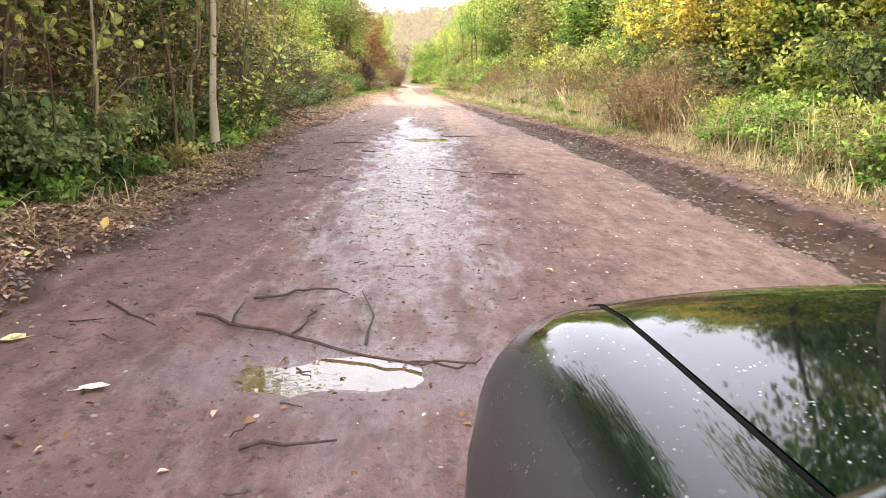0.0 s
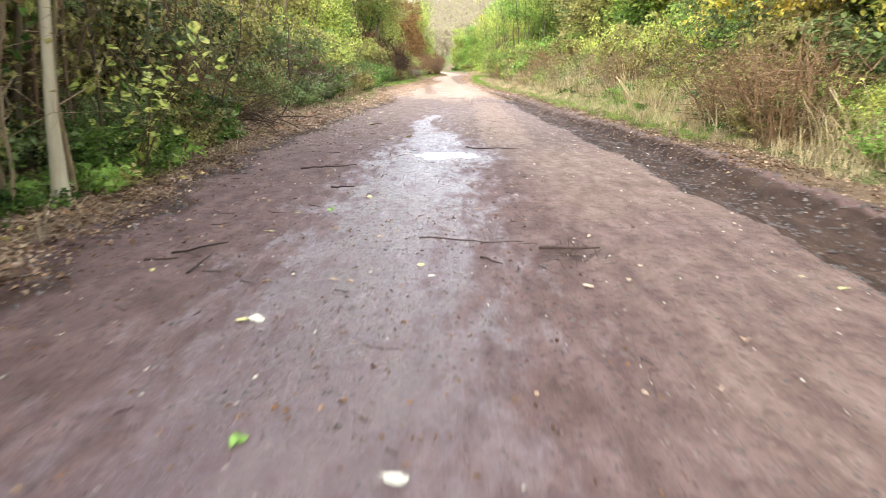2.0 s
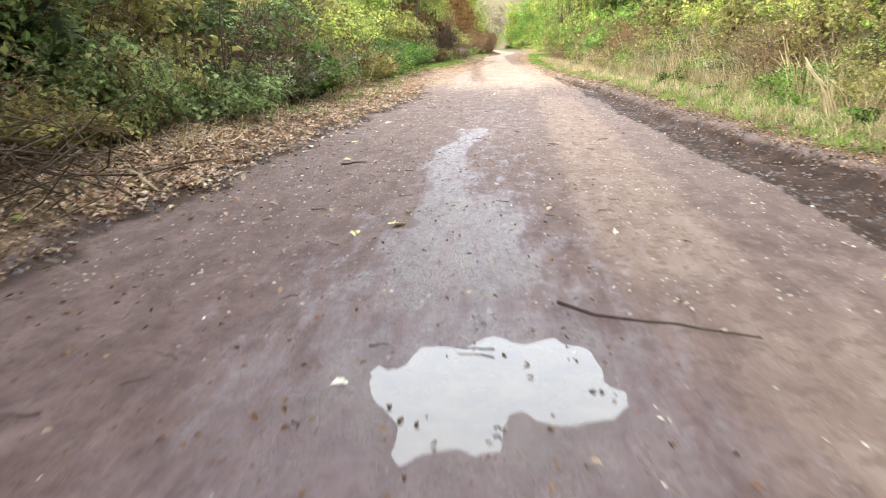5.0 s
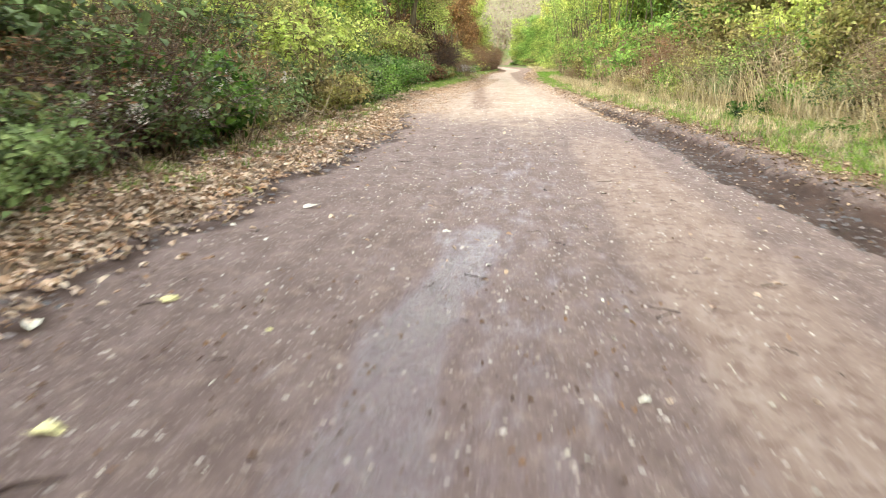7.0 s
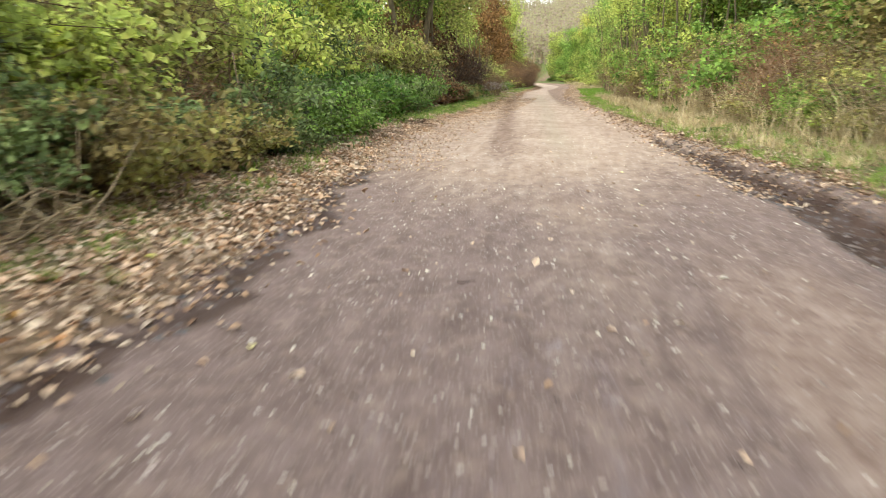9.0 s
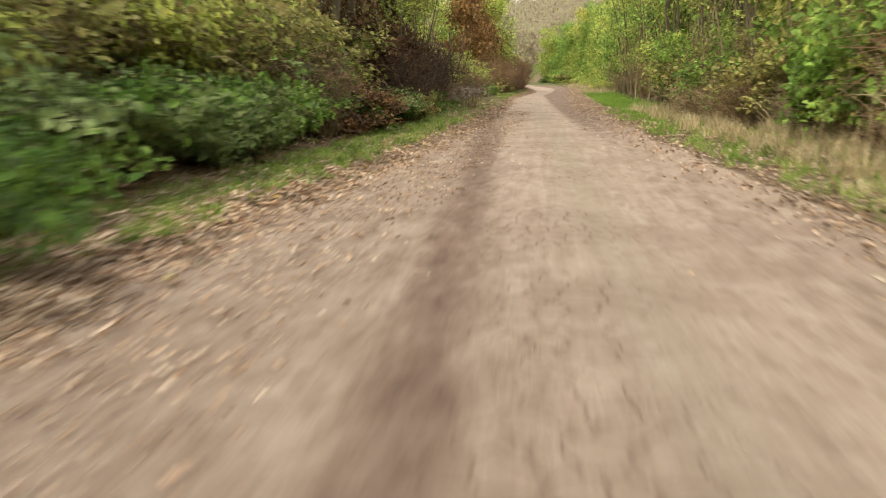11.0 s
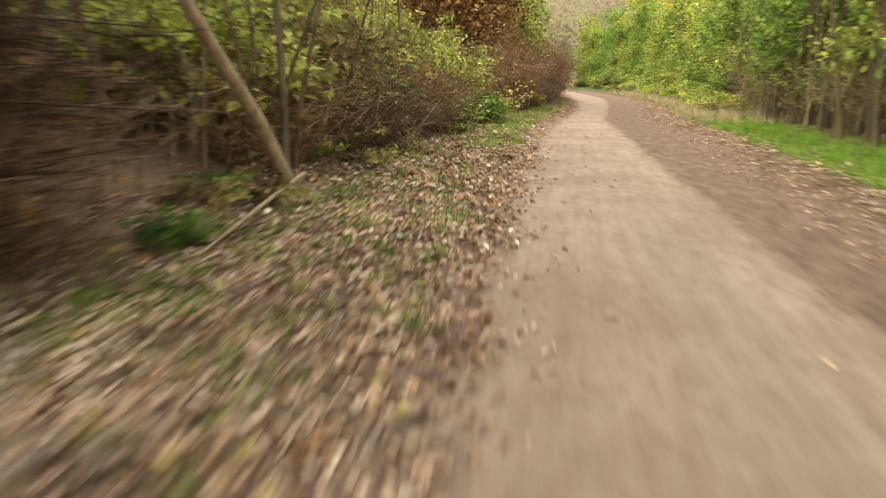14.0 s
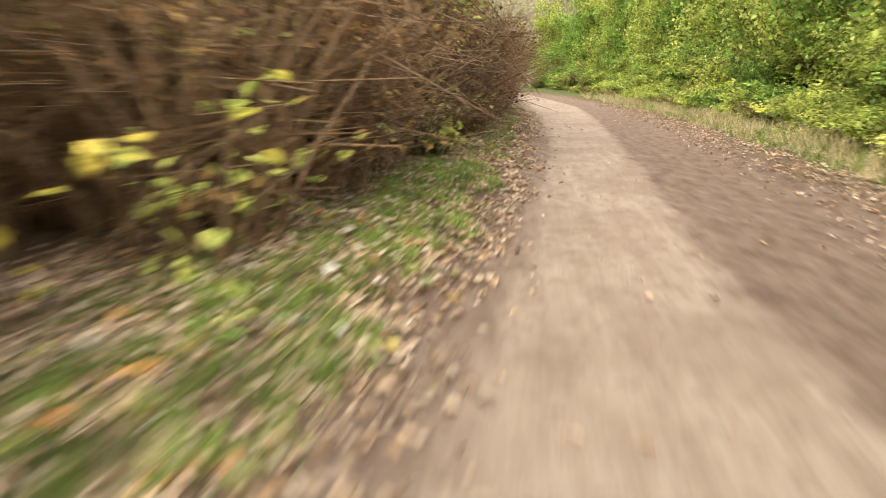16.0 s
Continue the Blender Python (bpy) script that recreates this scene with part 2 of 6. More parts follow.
    pink = ramp(n, l, mid, [(0.3, (0.25, 0.168, 0.132)), (0.55, (0.34, 0.243, 0.195)), (0.75, (0.43, 0.325, 0.27))])
    pink = blend(n, l, calc(n, l, "MULTIPLY", span(n, l, lump, 0.47, 0.40), 0.55), pink, (0.19, 0.12, 0.095))
    pink = blend(n, l, calc(n, l, "MULTIPLY", pebble, 0.45), pink, (0.52, 0.42, 0.35))
    col = blend(n, l, edge("gravel", 0.15, 0.85, 0.4), col, pink)
    col = blend(n, l, edge("rut"), col, black)
    col = blend(n, l, edge("litter"), col, soil)
    col = blend(n, l, edge("turf"), col, turf)
    patch = noise_of(n, l, v, 3.2, 7, 0.68, (1.6, 0.4, 1))
    damp = attr("wet")
    wet = span(n, l, calc(n, l, "ADD", damp, calc(n, l, "MULTIPLY", calc(n, l, "SUBTRACT", patch, 0.5), 1.3)), 0.2, 0.8)
    film = span(n, l, calc(n, l, "ADD", damp, calc(n, l, "MULTIPLY", calc(n, l, "SUBTRACT", patch, 0.5), 2.5)), 0.25, 1.25)
    film = calc(n, l, "MULTIPLY", film, calc(n, l, "ADD", 0.45, calc(n, l, "MULTIPLY", span(n, l, lump, 0.38, 0.60), 0.55)))
    # pale lilac mixed into the wet mud's colour imitates the sky's sheen
    col = blend(n, l, calc(n, l, "MULTIPLY", wet, 0.5), col, (0.225, 0.152, 0.180))
    p = n.new("ShaderNodeBsdfPrincipled")
    l.new(col, p.inputs["Base Color"])
    rough = calc(n, l, "SUBTRACT", calc(n, l, "SUBTRACT", 0.88, calc(n, l, "MULTIPLY", wet, 0.45)), calc(n, l, "MULTIPLY", film, 0.27))
    l.new(calc(n, l, "ADD", rough, calc(n, l, "MULTIPLY", calc(n, l, "SUBTRACT", fine, 0.5), 0.2), True), p.inputs["Roughness"])
    l.new(calc(n, l, "ADD", 0.2, calc(n, l, "MULTIPLY", film, 0.7)), p.inputs["Specular IOR Level"])
    h = calc(n, l, "ADD", calc(n, l, "MULTIPLY", calc(n, l, "ADD", fine, calc(n, l, "MULTIPLY", clot, 2.0)), 0.45), calc(n, l, "ADD", calc(n, l, "ADD", calc(n, l, "MULTIPLY", mid, 0.35), calc(n, l, "MULTIPLY", lump, 0.65)), calc(n, l, "ADD", calc(n, l, "MULTIPLY", streak, 0.4), calc(n, l, "MULTIPLY", pebble, 0.12))))
    l.new(bump_of(n, l, h, 0.8, 0.045), p.inputs["Normal"])
    l.new(calc(n, l, "MULTIPLY", film, 1.0), p.inputs["Coat Weight"])
    p.inputs["Coat Roughness"].default_value = 0.30
    p.inputs["Coat IOR"].default_value = 1.55
    l.new(bump_of(n, l, calc(n, l, "ADD", mid, calc(n, l, "ADD", calc(n, l, "ADD", calc(n, l, "MULTIPLY", clot, 0.8), calc(n, l, "MULTIPLY", lump, 0.9)), calc(n, l, "MULTIPLY", fine, 0.4))), 1.0, 0.06), p.inputs["Coat Normal"])
    l.new(p.outputs[0], out.inputs[0])
    return m


M_GROUND = ground_material()


def water_material():
    m, n, l, out = nodes_of("puddle_water")
    tc = n.new("ShaderNodeTexCoord")
    silt = noise_of(n, l, tc.outputs["Object"], 5.0, 4)
    p = n.new("ShaderNodeBsdfPrincipled")
    l.new(ramp(n, l, silt, [(0.3, (0.085, 0.06, 0.03)), (0.7, (0.14, 0.10, 0.055))]), p.inputs["Base Color"])
    p.inputs["Roughness"].default_value = 0.03
    p.inputs["IOR"].default_value = 1.6
    p.inputs["Specular IOR Level"].default_value = 0.9
    l.new(bump_of(n, l, noise_of(n, l, tc.outputs["Object"], 9.0, 2), 0.06, 0.02), p.inputs["Normal"])
    l.new(p.outputs[0], out.inputs[0])
    return m


M_WATER = water_material()

# ---------------------------------------------------------------- the plan of the track
def table(ys, vs):
    return lambda y: np.interp(y, ys, vs)


# x of the track's edges and of the feet of the thickets, along y
X_LEFT = table([-40, 0, 10.5, 15, 21, 30, 38, 43, 48, 58, 66, 74, 84, 96, 108, 114, 128, 145, 165, 182, 205, 260],
               [-2.6, -2.6, -2.4, -2.75, -3.0, -2.75, -2.4, -3.0, -3.8, -3.7, -3.3, -3.0, -2.9, -3.2, -3.3, -2.8, -2.5, -2.6, -3.4, -5.5, -12, -36])
X_RIGHT = table([-40, 0, 10, 14, 18, 30, 43, 54, 66, 76, 85, 94, 104, 114, 118, 131, 143, 160, 175, 200, 260],
                [3.4, 3.4, 3.35, 3.3, 3.2, 2.6, 2.2, 1.8, 1.1, 0.9, 0.5, 0.6, 0.8, 0.82, 1.1, 1.7, 1.7, 0.6, -1.2, -7, -31])
V_LEFT = table([-40, 0, 11, 16, 22, 34, 45, 51, 58, 62, 68, 76, 84, 90, 95, 100, 104, 112, 120, 138, 160, 182, 205, 260],
               [-3.7, -3.6, -3.45, -3.5, -4.4, -4.5, -4.5, -5.4, -5.5, -5.15, -4.95, -4.85, -5.3, -5.4, -5.35, -5.05, -4.95, -4.7, -4.0, -3.8, -5.4, -7.5, -14.5, -39])
V_RIGHT = table([-40, 0, 15, 22, 34, 40, 50, 58, 75, 88, 100, 122, 141, 160, 175, 200, 260],
                [7.0, 7.0, 6.8, 6.2, 6.6, 6.4, 5.0, 4.5, 3.7, 3.3, 3.6, 4.2, 4.8, 4.2, 3.2, -2, -26])
STRIP_L = table([40, 50, 60, 64, 76, 88, 96, 108, 113, 123, 140, 160, 182], [-1.9, -1.9, -2.1, -2.0, -2.4, -2.75, -3.0, -2.85, -2.45, -1.95, -2.0, -2.7, -5])
STRIP_R = table([40, 50, 60, 66, 76, 86, 95, 104, 112, 117, 125, 137, 150, 182], [1.2, 0.9, 0.4, 0.3, -0.1, -0.5, -0.75, -0.95, -1.2, -0.95, -0.55, -0.1, 0.0, -3])
RUT_W = table([-40, 0, 10, 14, 20, 33, 43, 53, 60], [0.9, 0.9, 0.95, 1.05, 1.15, 0.9, 0.7, 0.0, 0.0])


_xl, _xr = X_LEFT, X_RIGHT


def X_LEFT(y):
    return _xl(y) + 0.10 * np.sin(y * 1.9 + 1) + 0.07 * np.sin(y * 4.3) + 0.04 * np.sin(y * 9.7)


def X_RIGHT(y):
    return _xr(y) + 0.05 * np.sin(y * 1.1) + 0.03 * np.sin(y * 3.9 + 2) + 0.02 * np.sin(y * 11.3)


def centre(y):
    return (_xl(y) + _xr(y)) / 2


def smooth(v, lo, hi):
    t = np.clip((v - lo) / (hi - lo), 0, 1)
    return t * t * (3 - 2 * t)


WAVES = np.random.RandomState(5).uniform(-1, 1, (40, 4))


def wobble(x, y, size, amount, first=0):
    """Smooth unevenness, a sum of sines."""
    z = 0
    for k in range(first, first + 8):
        a, b, c, d = WAVES[k]
        z = z + np.sin((x * (a + 0.3 * np.sign(a)) + y * b) * 6.0 / size + c * 9) * (0.5 + 0.5 * abs(d))
    return z * amount / 4


PUDDLES = ((-0.26, 3.60, 0.50, 0.29), (0.12, 18.9, 0.56, 0.85))
FILMS = ((0.12, 16.6, 0.45, 1.0), (0.05, 21.0, 0.6, 1.2))


def height(x, y):
    """The ground's height in metres; the track lies near zero."""
    xl, xr, vl, vr, rw = X_LEFT(y), X_RIGHT(y), V_LEFT(y), V_RIGHT(y), RUT_W(y)
    z = wobble(x, y, 3.0, 0.022) + wobble(x, y * 0.5, 0.8, 0.007, 8)
    z = z + (1 - smooth(y, 30, 42)) * (1 - smooth(x, 0.3, 1.0)) * wobble(x, y * 0.8, 0.42, 0.012, 20)
    z = z + 0.02 * smooth(y, 45, 55) * np.cos((x - centre(y)) * 2.4)
    # left verge and bank
    d = xl - x
    z = z + 0.09 * smooth(d, -0.15, 0.45) + np.clip(d - 0.3, 0, None) * 0.05
    b = np.clip(vl - x, 0, None)
    z = z + 1.6 * smooth(b, 0, 8) + 3.0 * smooth(b, 8, 60)
    # right rut, lip and bank
    d = x - xr
    on = (rw > 0.05)
    z = z - np.where(on, 0.09 * smooth(d, -0.1, 0.25) * (1 - smooth(d, rw - 0.25, rw + 0.02)), 0)
    z = z + 0.13 * smooth(d, rw - 0.2, rw + 0.12) + np.clip(d - rw, 0, None) * 0.035
    b = np.clip(x - vr, 0, None)
    z = z + 3.2 * smooth(b, 0, 9) + 6.0 * smooth(b, 8, 70)
    z = z + np.where((x < vl) | (x > vr), wobble(x, y, 4.0, 0.12, 16), 0) * 0.6
    churn = np.where(on, smooth(d, -0.2, 0.1) * (1 - smooth(d, rw + 0.1, rw + 0.5)), 0) + 0.6 * np.exp(-((x - xl) / 0.5) ** 2)
    z = z + churn * (wobble(x, y, 0.45, 0.035, 24) + wobble(x, y, 0.9, 0.02, 30))
    z = z - 0.03 * (1 - smooth(y, 34, 48)) * (np.exp(-((x + 0.75 + 0.1 * np.sin(y * 0.4)) / 0.28) ** 2) + 0.7 * np.exp(-((x - 0.75) / 0.3) ** 2))
    for px, py, a, c in PUDDLES:
        w = np.arctan2((y - py) / c, (x - px) / a)
        q = 1 + 0.22 * np.sin(w * 3 + py) + 0.16 * np.sin(w * 5 + 2 * px) + 0.1 * np.sin(w * 9 + 1)
        z = z - 0.06 * np.exp(-(((x - px) / a) ** 2 + ((y - py) / c) ** 2) / q)
    # the hill behind the bend
    z = z + 21 * smooth(y, 205, 420) + 20 * smooth(np.abs(x + 10), 120, 500)
    return z


def grid_ground():
    def steps(parts):
        out = []
        for a, b, s in parts:
            out += list(np.arange(a, b, s))
        return np.array(out + [parts[-1][1]])
    us = steps([(-900, -200, 100), (-200, -40, 20), (-40, -12, 2), (-12, -5, 0.3), (-5, 6, 0.09), (6, 12, 0.3), (12, 40, 2), (40, 200, 20), (200, 900, 100)])
    ys = steps([(-300, -60, 30), (-60, -4, 4), (-4, 30, 0.12), (30, 140, 0.2), (140, 200, 1), (200, 440, 6), (440, 1400, 80)])
    u, y = np.meshgrid(us, ys)
    x = u + centre(y)
    z = height(x, y)
    nx, ny = len(us), len(ys)
    verts = np.stack([x, y, z], -1).reshape(-1, 3)
    i = np.arange(nx * ny).reshape(ny, nx)
    faces = np.stack([i[:-1, :-1], i[:-1, 1:], i[1:, 1:], i[1:, :-1]], -1).reshape(-1, 4)
    me = bpy.data.meshes.new("ground")
    me.from_pydata(verts.tolist(), [], faces.tolist())
    me.polygons.foreach_set("use_smooth", np.ones(len(faces), bool))
    xf, yf = verts[:, 0], verts[:, 1]
    xl, xr, vl, vr, rw = X_LEFT(yf), X_RIGHT(yf), V_LEFT(yf), V_RIGHT(yf), RUT_W(yf)
    c, half = (xl + xr) / 2, (xr - xl) / 2
    s = (xf - c) / half
    gravel = (0.42 + 0.25 * smooth(yf, 12, 20)) * smooth(s, 0.15, 0.5) * (1 - smooth(s, 0.95, 1.1)) * (1 - smooth(yf, 18, 24))
    # the crumbly dry patch beside the wheel track
    gravel = np.maximum(gravel, 0.8 * smooth(xf, 0.65, 1.05) * (1 - smooth(xf - 2.0, -0.35, 0.25)) * smooth(yf, 17, 22) * (1 - smooth(yf, 36, 42)))
    stony = smooth(yf, 20, 27) * (1 - smooth(yf, 44, 52))
    # the light strip between the brown edges of the track
    a, b = STRIP_L(yf), STRIP_R(yf)
    strip = smooth(xf - a, -0.3, 0.35) * (1 - smooth(xf - b, -0.35, 0.35))
    dry = smooth(yf, 35, 50) * (0.36 + 0.56 * strip)
    dry = dry + 0.28 * smooth(yf, 39, 48) * (1 - smooth(yf, 66, 76)) * (1 - strip)
    late = 0.65 * smooth(yf, 13, 27) + 0.35 * smooth(yf, 38, 50)
    dry = dry - 0.7 * smooth(yf, 44, 50) * (1 - smooth(yf, 68, 78)) * np.exp(-((xf + 1.72 + 0.045 * (yf - 58.5)) / 0.33) ** 2)
    dry = dry - 0.18 * smooth(yf, 44, 48) * (1 - smooth(yf, 58, 64)) * np.exp(-((xf + 0.95) / 0.3) ** 2)
    dry = np.maximum(dry, 0.45 * smooth(yf, 30, 40) * np.exp(-((s - 0.1) / 0.35) ** 2) * (1 - smooth(yf, 48, 60)))
    dry = dry - 0.22 * smooth(yf, 70, 90) * smooth(xf - b, 0.0, 0.3)
    rut = smooth(xf - xr, -0.15, 0.1) * (1 - smooth(xf - xr, rw - 0.15, rw + 0.2)) * (rw > 0.05) * (1 - 0.35 * smooth(yf, 20, 32))
    # dark left lip: wet mud, and the shade of its step painted in
    rut = np.maximum(rut, 0.6 * np.exp(-((xf - xl - 0.1) / 0.28) ** 2) * (1 - smooth(yf, 45, 60)))
    litter = np.maximum(smooth(xl - xf, -0.1, 0.35), smooth(xf - xr - rw, -0.05, 0.4))
    litter = np.maximum(litter, 0.28 * smooth(yf, 44, 52) * (1 - smooth(yf, 74, 84)) * (1 - smooth(s, -0.95, -0.55)))
    turf = np.zeros_like(xf)
    turf = np.maximum(turf, (0.6 - 0.25 * smooth(yf, 45, 55) * (1 - smooth(yf, 78, 84))) * smooth(xf - xr - rw, 0.5, 1.0) * (1 - smooth(xf - vr, 0.5, 1.5)))
    turf = np.maximum(turf, 0.55 * smooth(yf, 56, 64) * np.exp(-((xf - (xl + vl) / 2 + 0.5) / 0.7) ** 2))
    turf = np.maximum(turf, 0.6 * smooth(yf, 195, 215))
    turf = np.maximum(turf, 0.46 * np.maximum(smooth(xf - vr, 6, 14), smooth(vl - xf, 6, 14)))
    turf = np.maximum(turf, 0.5 * smooth(yf, 33, 37) * (1 - smooth(yf, 46, 50)) * np.exp(-((xf - vl - 0.8) / 0.7) ** 2))
    wet = (0.5 + 0.36 * smooth(yf, 3.6, 7) - 0.48 * smooth(yf, 19, 24)) * (1 - smooth(yf, 30, 44)) * np.exp(-((xf + 0.1) / 1.1) ** 2)
    wet = np.maximum(wet, 0.95 * np.exp(-((xf + 0.42 - 0.12 * np.sin(yf * 0.9)) / 0.30) ** 2) * smooth(yf, 19, 22) * (1 - smooth(yf, 28, 32)))
    wet = np.maximum(wet, 0.8 * np.exp(-((xf - 0.1) / 0.5) ** 2) * smooth(yf, 14.5, 16.5) * (1 - smooth(yf, 22, 27)))
    for px, py, pa, pb in PUDDLES:
        wet = np.maximum(wet, 1.1 * np.exp(-((xf - px) / (pa * 2.0)) ** 2 - ((yf - py) / (pb * 2.2)) ** 2))
    for px, py, pa, pb in FILMS:
        wet = np.maximum(wet, 0.98 * np.exp(-((xf - px) / pa) ** 2 - ((yf - py) / pb) ** 2))
    wet = np.maximum(wet * (1 - 0.9 * rut), 0.10 * rut)
    moss = 0.55 * np.exp(-((xf - (a * 0.35 + b * 0.65)) / 0.3) ** 2) * smooth(yf, 44, 50) * (1 - smooth(yf, 86, 100))
    for name, val in (("brown", smooth(yf, 38, 50)), ("cracked", smooth(yf, 42, 46) * (1 - smooth(yf, 66, 76)) * np.exp(-((xf + 0.8) / 1.0) ** 2)), ("moss", moss), ("stony", stony), ("dry", dry), ("gravel", gravel), ("rut", rut), ("litter", litter), ("turf", turf), ("wet", wet), ("late", late)):
        at = me.attributes.new(name, "FLOAT", "POINT")
        at.data.foreach_set("value", np.clip(val, 0, 1).astype(np.float32))
    me.materials.append(M_GROUND)
    ob = new("ground", me)
    tagged(ob, "muddy unpaved woodland track with leaf-littered grassy verges", "ground", kind="structure")
    return ob


ground = grid_ground()


def lay(x, y, lift=0.0):
    return float(height(np.float64(x), np.float64(y))) + lift


# ---------------------------------------------------------------- mesh helpers
class Buffer:
    """Gathers vertices and faces for one mesh."""

    def __init__(self):
        self.v, self.f, self.count = [], [], 0

    def add(self, verts, faces):
        self.v.append(np.asarray(verts, float))
        self.f.extend((np.asarray(faces) + self.count).tolist())
        self.count += len(verts)

    def tube(self, pts, radii, sides=6):
        pts = np.asarray(pts, float)
        n = len(pts)
        ring = []
        for k in range(n):
            d = pts[min(k + 1, n - 1)] - pts[max(k - 1, 0)]
            d = d / (np.linalg.norm(d) + 1e-9)
            a = np.cross(d, (0.31, 0.17, 0.93) if abs(d[2]) < 0.9 else (1, 0.1, 0))
            a = a / np.linalg.norm(a)
            b = np.cross(d, a)
            for j in range(sides):
                w = 2 * math.pi * j / sides
                ring.append(pts[k] + radii[k] * (a * math.cos(w) + b * math.sin(w)))
        faces = [[k * sides + j, k * sides + (j + 1) % sides, (k + 1) * sides + (j + 1) % sides, (k + 1) * sides + j]
                 for k in range(n - 1) for j in range(sides)]
        self.add(ring, faces)
        self.f.append([self.count - sides + j for j in range(sides)])

    def leaves(self, p, d, nrm, length, width, rich=True, fold=0.25):
        """Leaves at p along d, facing nrm; rich ones have a midrib fold and a curved outline."""
        p, d, nrm = (np.asarray(a, float) for a in (p, d, nrm))
        d = d / (np.linalg.norm(d, axis=1, keepdims=True) + 1e-9)
        side = np.cross(d, nrm)
        side = side / (np.linalg.norm(side, axis=1, keepdims=True) + 1e-9)
        up = np.cross(side, d)
        L, W = np.asarray(length)[:, None], np.asarray(width)[:, None]
        m = len(p)
        if rich:
            parts = [p, p + d * L * 0.33 + side * W * 0.5 + up * W * fold, p + d * L * 0.72 + side * W * 0.36 + up * W * fold * 0.5,
                     p + d * L - up * W * 0.15, p + d * L * 0.72 - side * W * 0.36 + up * W * fold * 0.5, p + d * L * 0.33 - side * W * 0.5 + up * W * fold]
            v = np.stack(parts, 1).reshape(-1, 3)
            base = (np.arange(m) * 6)[:, None]
            f = np.concatenate([base + np.array([0, 1, 2, 3]), base + np.array([0, 3, 4, 5])])
        else:
            parts = [p, p + d * L * 0.5 + side * W * 0.5 + up * W * fold, p + d * L, p + d * L * 0.5 - side * W * 0.5 + up * W * fold]
            v = np.stack(parts, 1).reshape(-1, 3)
            base = (np.arange(m) * 4)[:, None]
            f = np.concatenate([base + np.array([0, 1, 2]), base + np.array([0, 2, 3])])
        self.add(v, f)

    def mesh(self, name, mat, flat=True):
        me = bpy.data.meshes.new(name)
        me.from_pydata(np.concatenate(self.v).tolist() if self.v else [], [], self.f)
        if not flat:
            me.polygons.foreach_set("use_smooth", np.ones(len(me.polygons), bool))
        me.materials.append(mat)
        return me


def piece(name, buf, mat, parent=None, label="", flat=True):
    ob = new(name, buf.mesh(name, mat, flat))
    ob.parent = parent
    if label:
        tagged(ob, label)
    return ob


def thing(name, label, category, group="", kind="", at=None):
    ob = new(name)
    ob.empty_display_size = 0.2
    if at is not None:
        ob.matrix_basis = at
    return tagged(ob, label, category, group, kind)


def unit(rs, n):
    v = rs.normal(size=(n, 3))
    return v / np.linalg.norm(v, axis=1, keepdims=True)

# ---------------------------------------------------------------- plants
def arc_stem(rs, base, lean, h, sag, steps=6):
    """A stem that rises from base, leans and sags at its end."""
    pts, wig = [], rs.normal(size=(2,)) * 0.04 * h
    for k in range(steps + 1):
        t = k / steps
        pts.append((base[0] + lean[0] * t ** 1.3 + wig[0] * math.sin(t * 5), base[1] + lean[1] * t ** 1.3 + wig[1] * math.sin(t * 4 + 1),
                    base[2] + h * (t - sag * t ** 3)))
    return np.array(pts)


def shrub_meshes(seed, h=2.0, r=1.2, stems=26, leaves=2600, size=0.085, sag=0.3, twigs=3, spread=0.10, bare=0.15, rich=True, low=0.05):
    """Stems with side twigs, and leaves held along them."""
    rs = np.random.RandomState(seed)
    wood, green = Buffer(), Buffer()
    spots = []
    for _ in range(stems):
        a, q = rs.uniform(0, 6.28), rs.uniform(0, 1) ** 0.5
        b = (math.cos(a) * r * 0.45 * q, math.sin(a) * r * 0.45 * q, -0.05)
        hh = h * rs.uniform(0.55, 1.08) * (1.05 - 0.3 * q)
        lean = (math.cos(a) * r * q * rs.uniform(0.4, 1.0) + rs.normal() * 0.15, math.sin(a) * r * q * rs.uniform(0.4, 1.0) + rs.normal() * 0.15)
        pts = arc_stem(rs, b, lean, hh, sag * rs.uniform(0.3, 1.4))
        r0 = rs.uniform(0.006, 0.014) * (0.6 + 0.3 * h)
        wood.tube(pts[::2], np.linspace(r0, r0 * 0.3, len(pts[::2])), 3)
        spots.append(pts[2:])
        for _ in range(twigs):
            k = rs.randint(1, len(pts) - 1)
            d = rs.normal(size=3) * (0.22, 0.22, 0.15) * (0.6 + 0.35 * h) + (0, 0, 0.05)
            tw = np.array([pts[k], pts[k] + d * 0.5 + rs.normal(size=3) * 0.03, pts[k] + d + (0, 0, -0.06)])
            wood.tube(tw[::2], (r0 * 0.5, r0 * 0.2), 3)
            spots.append(tw[1:])
    spots = np.concatenate(spots)
    spots = spots[spots[:, 2] > low]
    hubs = spots[rs.randint(0, len(spots), max(12, leaves // 16))]
    out = hubs * (1, 1, 0) / max(r, 0.1)
    k = rs.randint(0, len(hubs), leaves)
    p = hubs[k] + rs.normal(size=(leaves, 3)) * spread * (1, 1, 0.6)
    p[:, 2] = np.maximum(p[:, 2], 0.04)
    d = unit(rs, leaves) + out[k] * 0.6 + (0, 0, -0.25)
    nrm = unit(rs, leaves) * 0.55 + out[k] * 0.7 + (0, 0, 1.0)
    s = size * rs.uniform(0.55, 1.35, leaves)
    green.leaves(p, d, nrm, s, s * rs.uniform(0.55, 0.85, leaves), rich)
    return wood, green


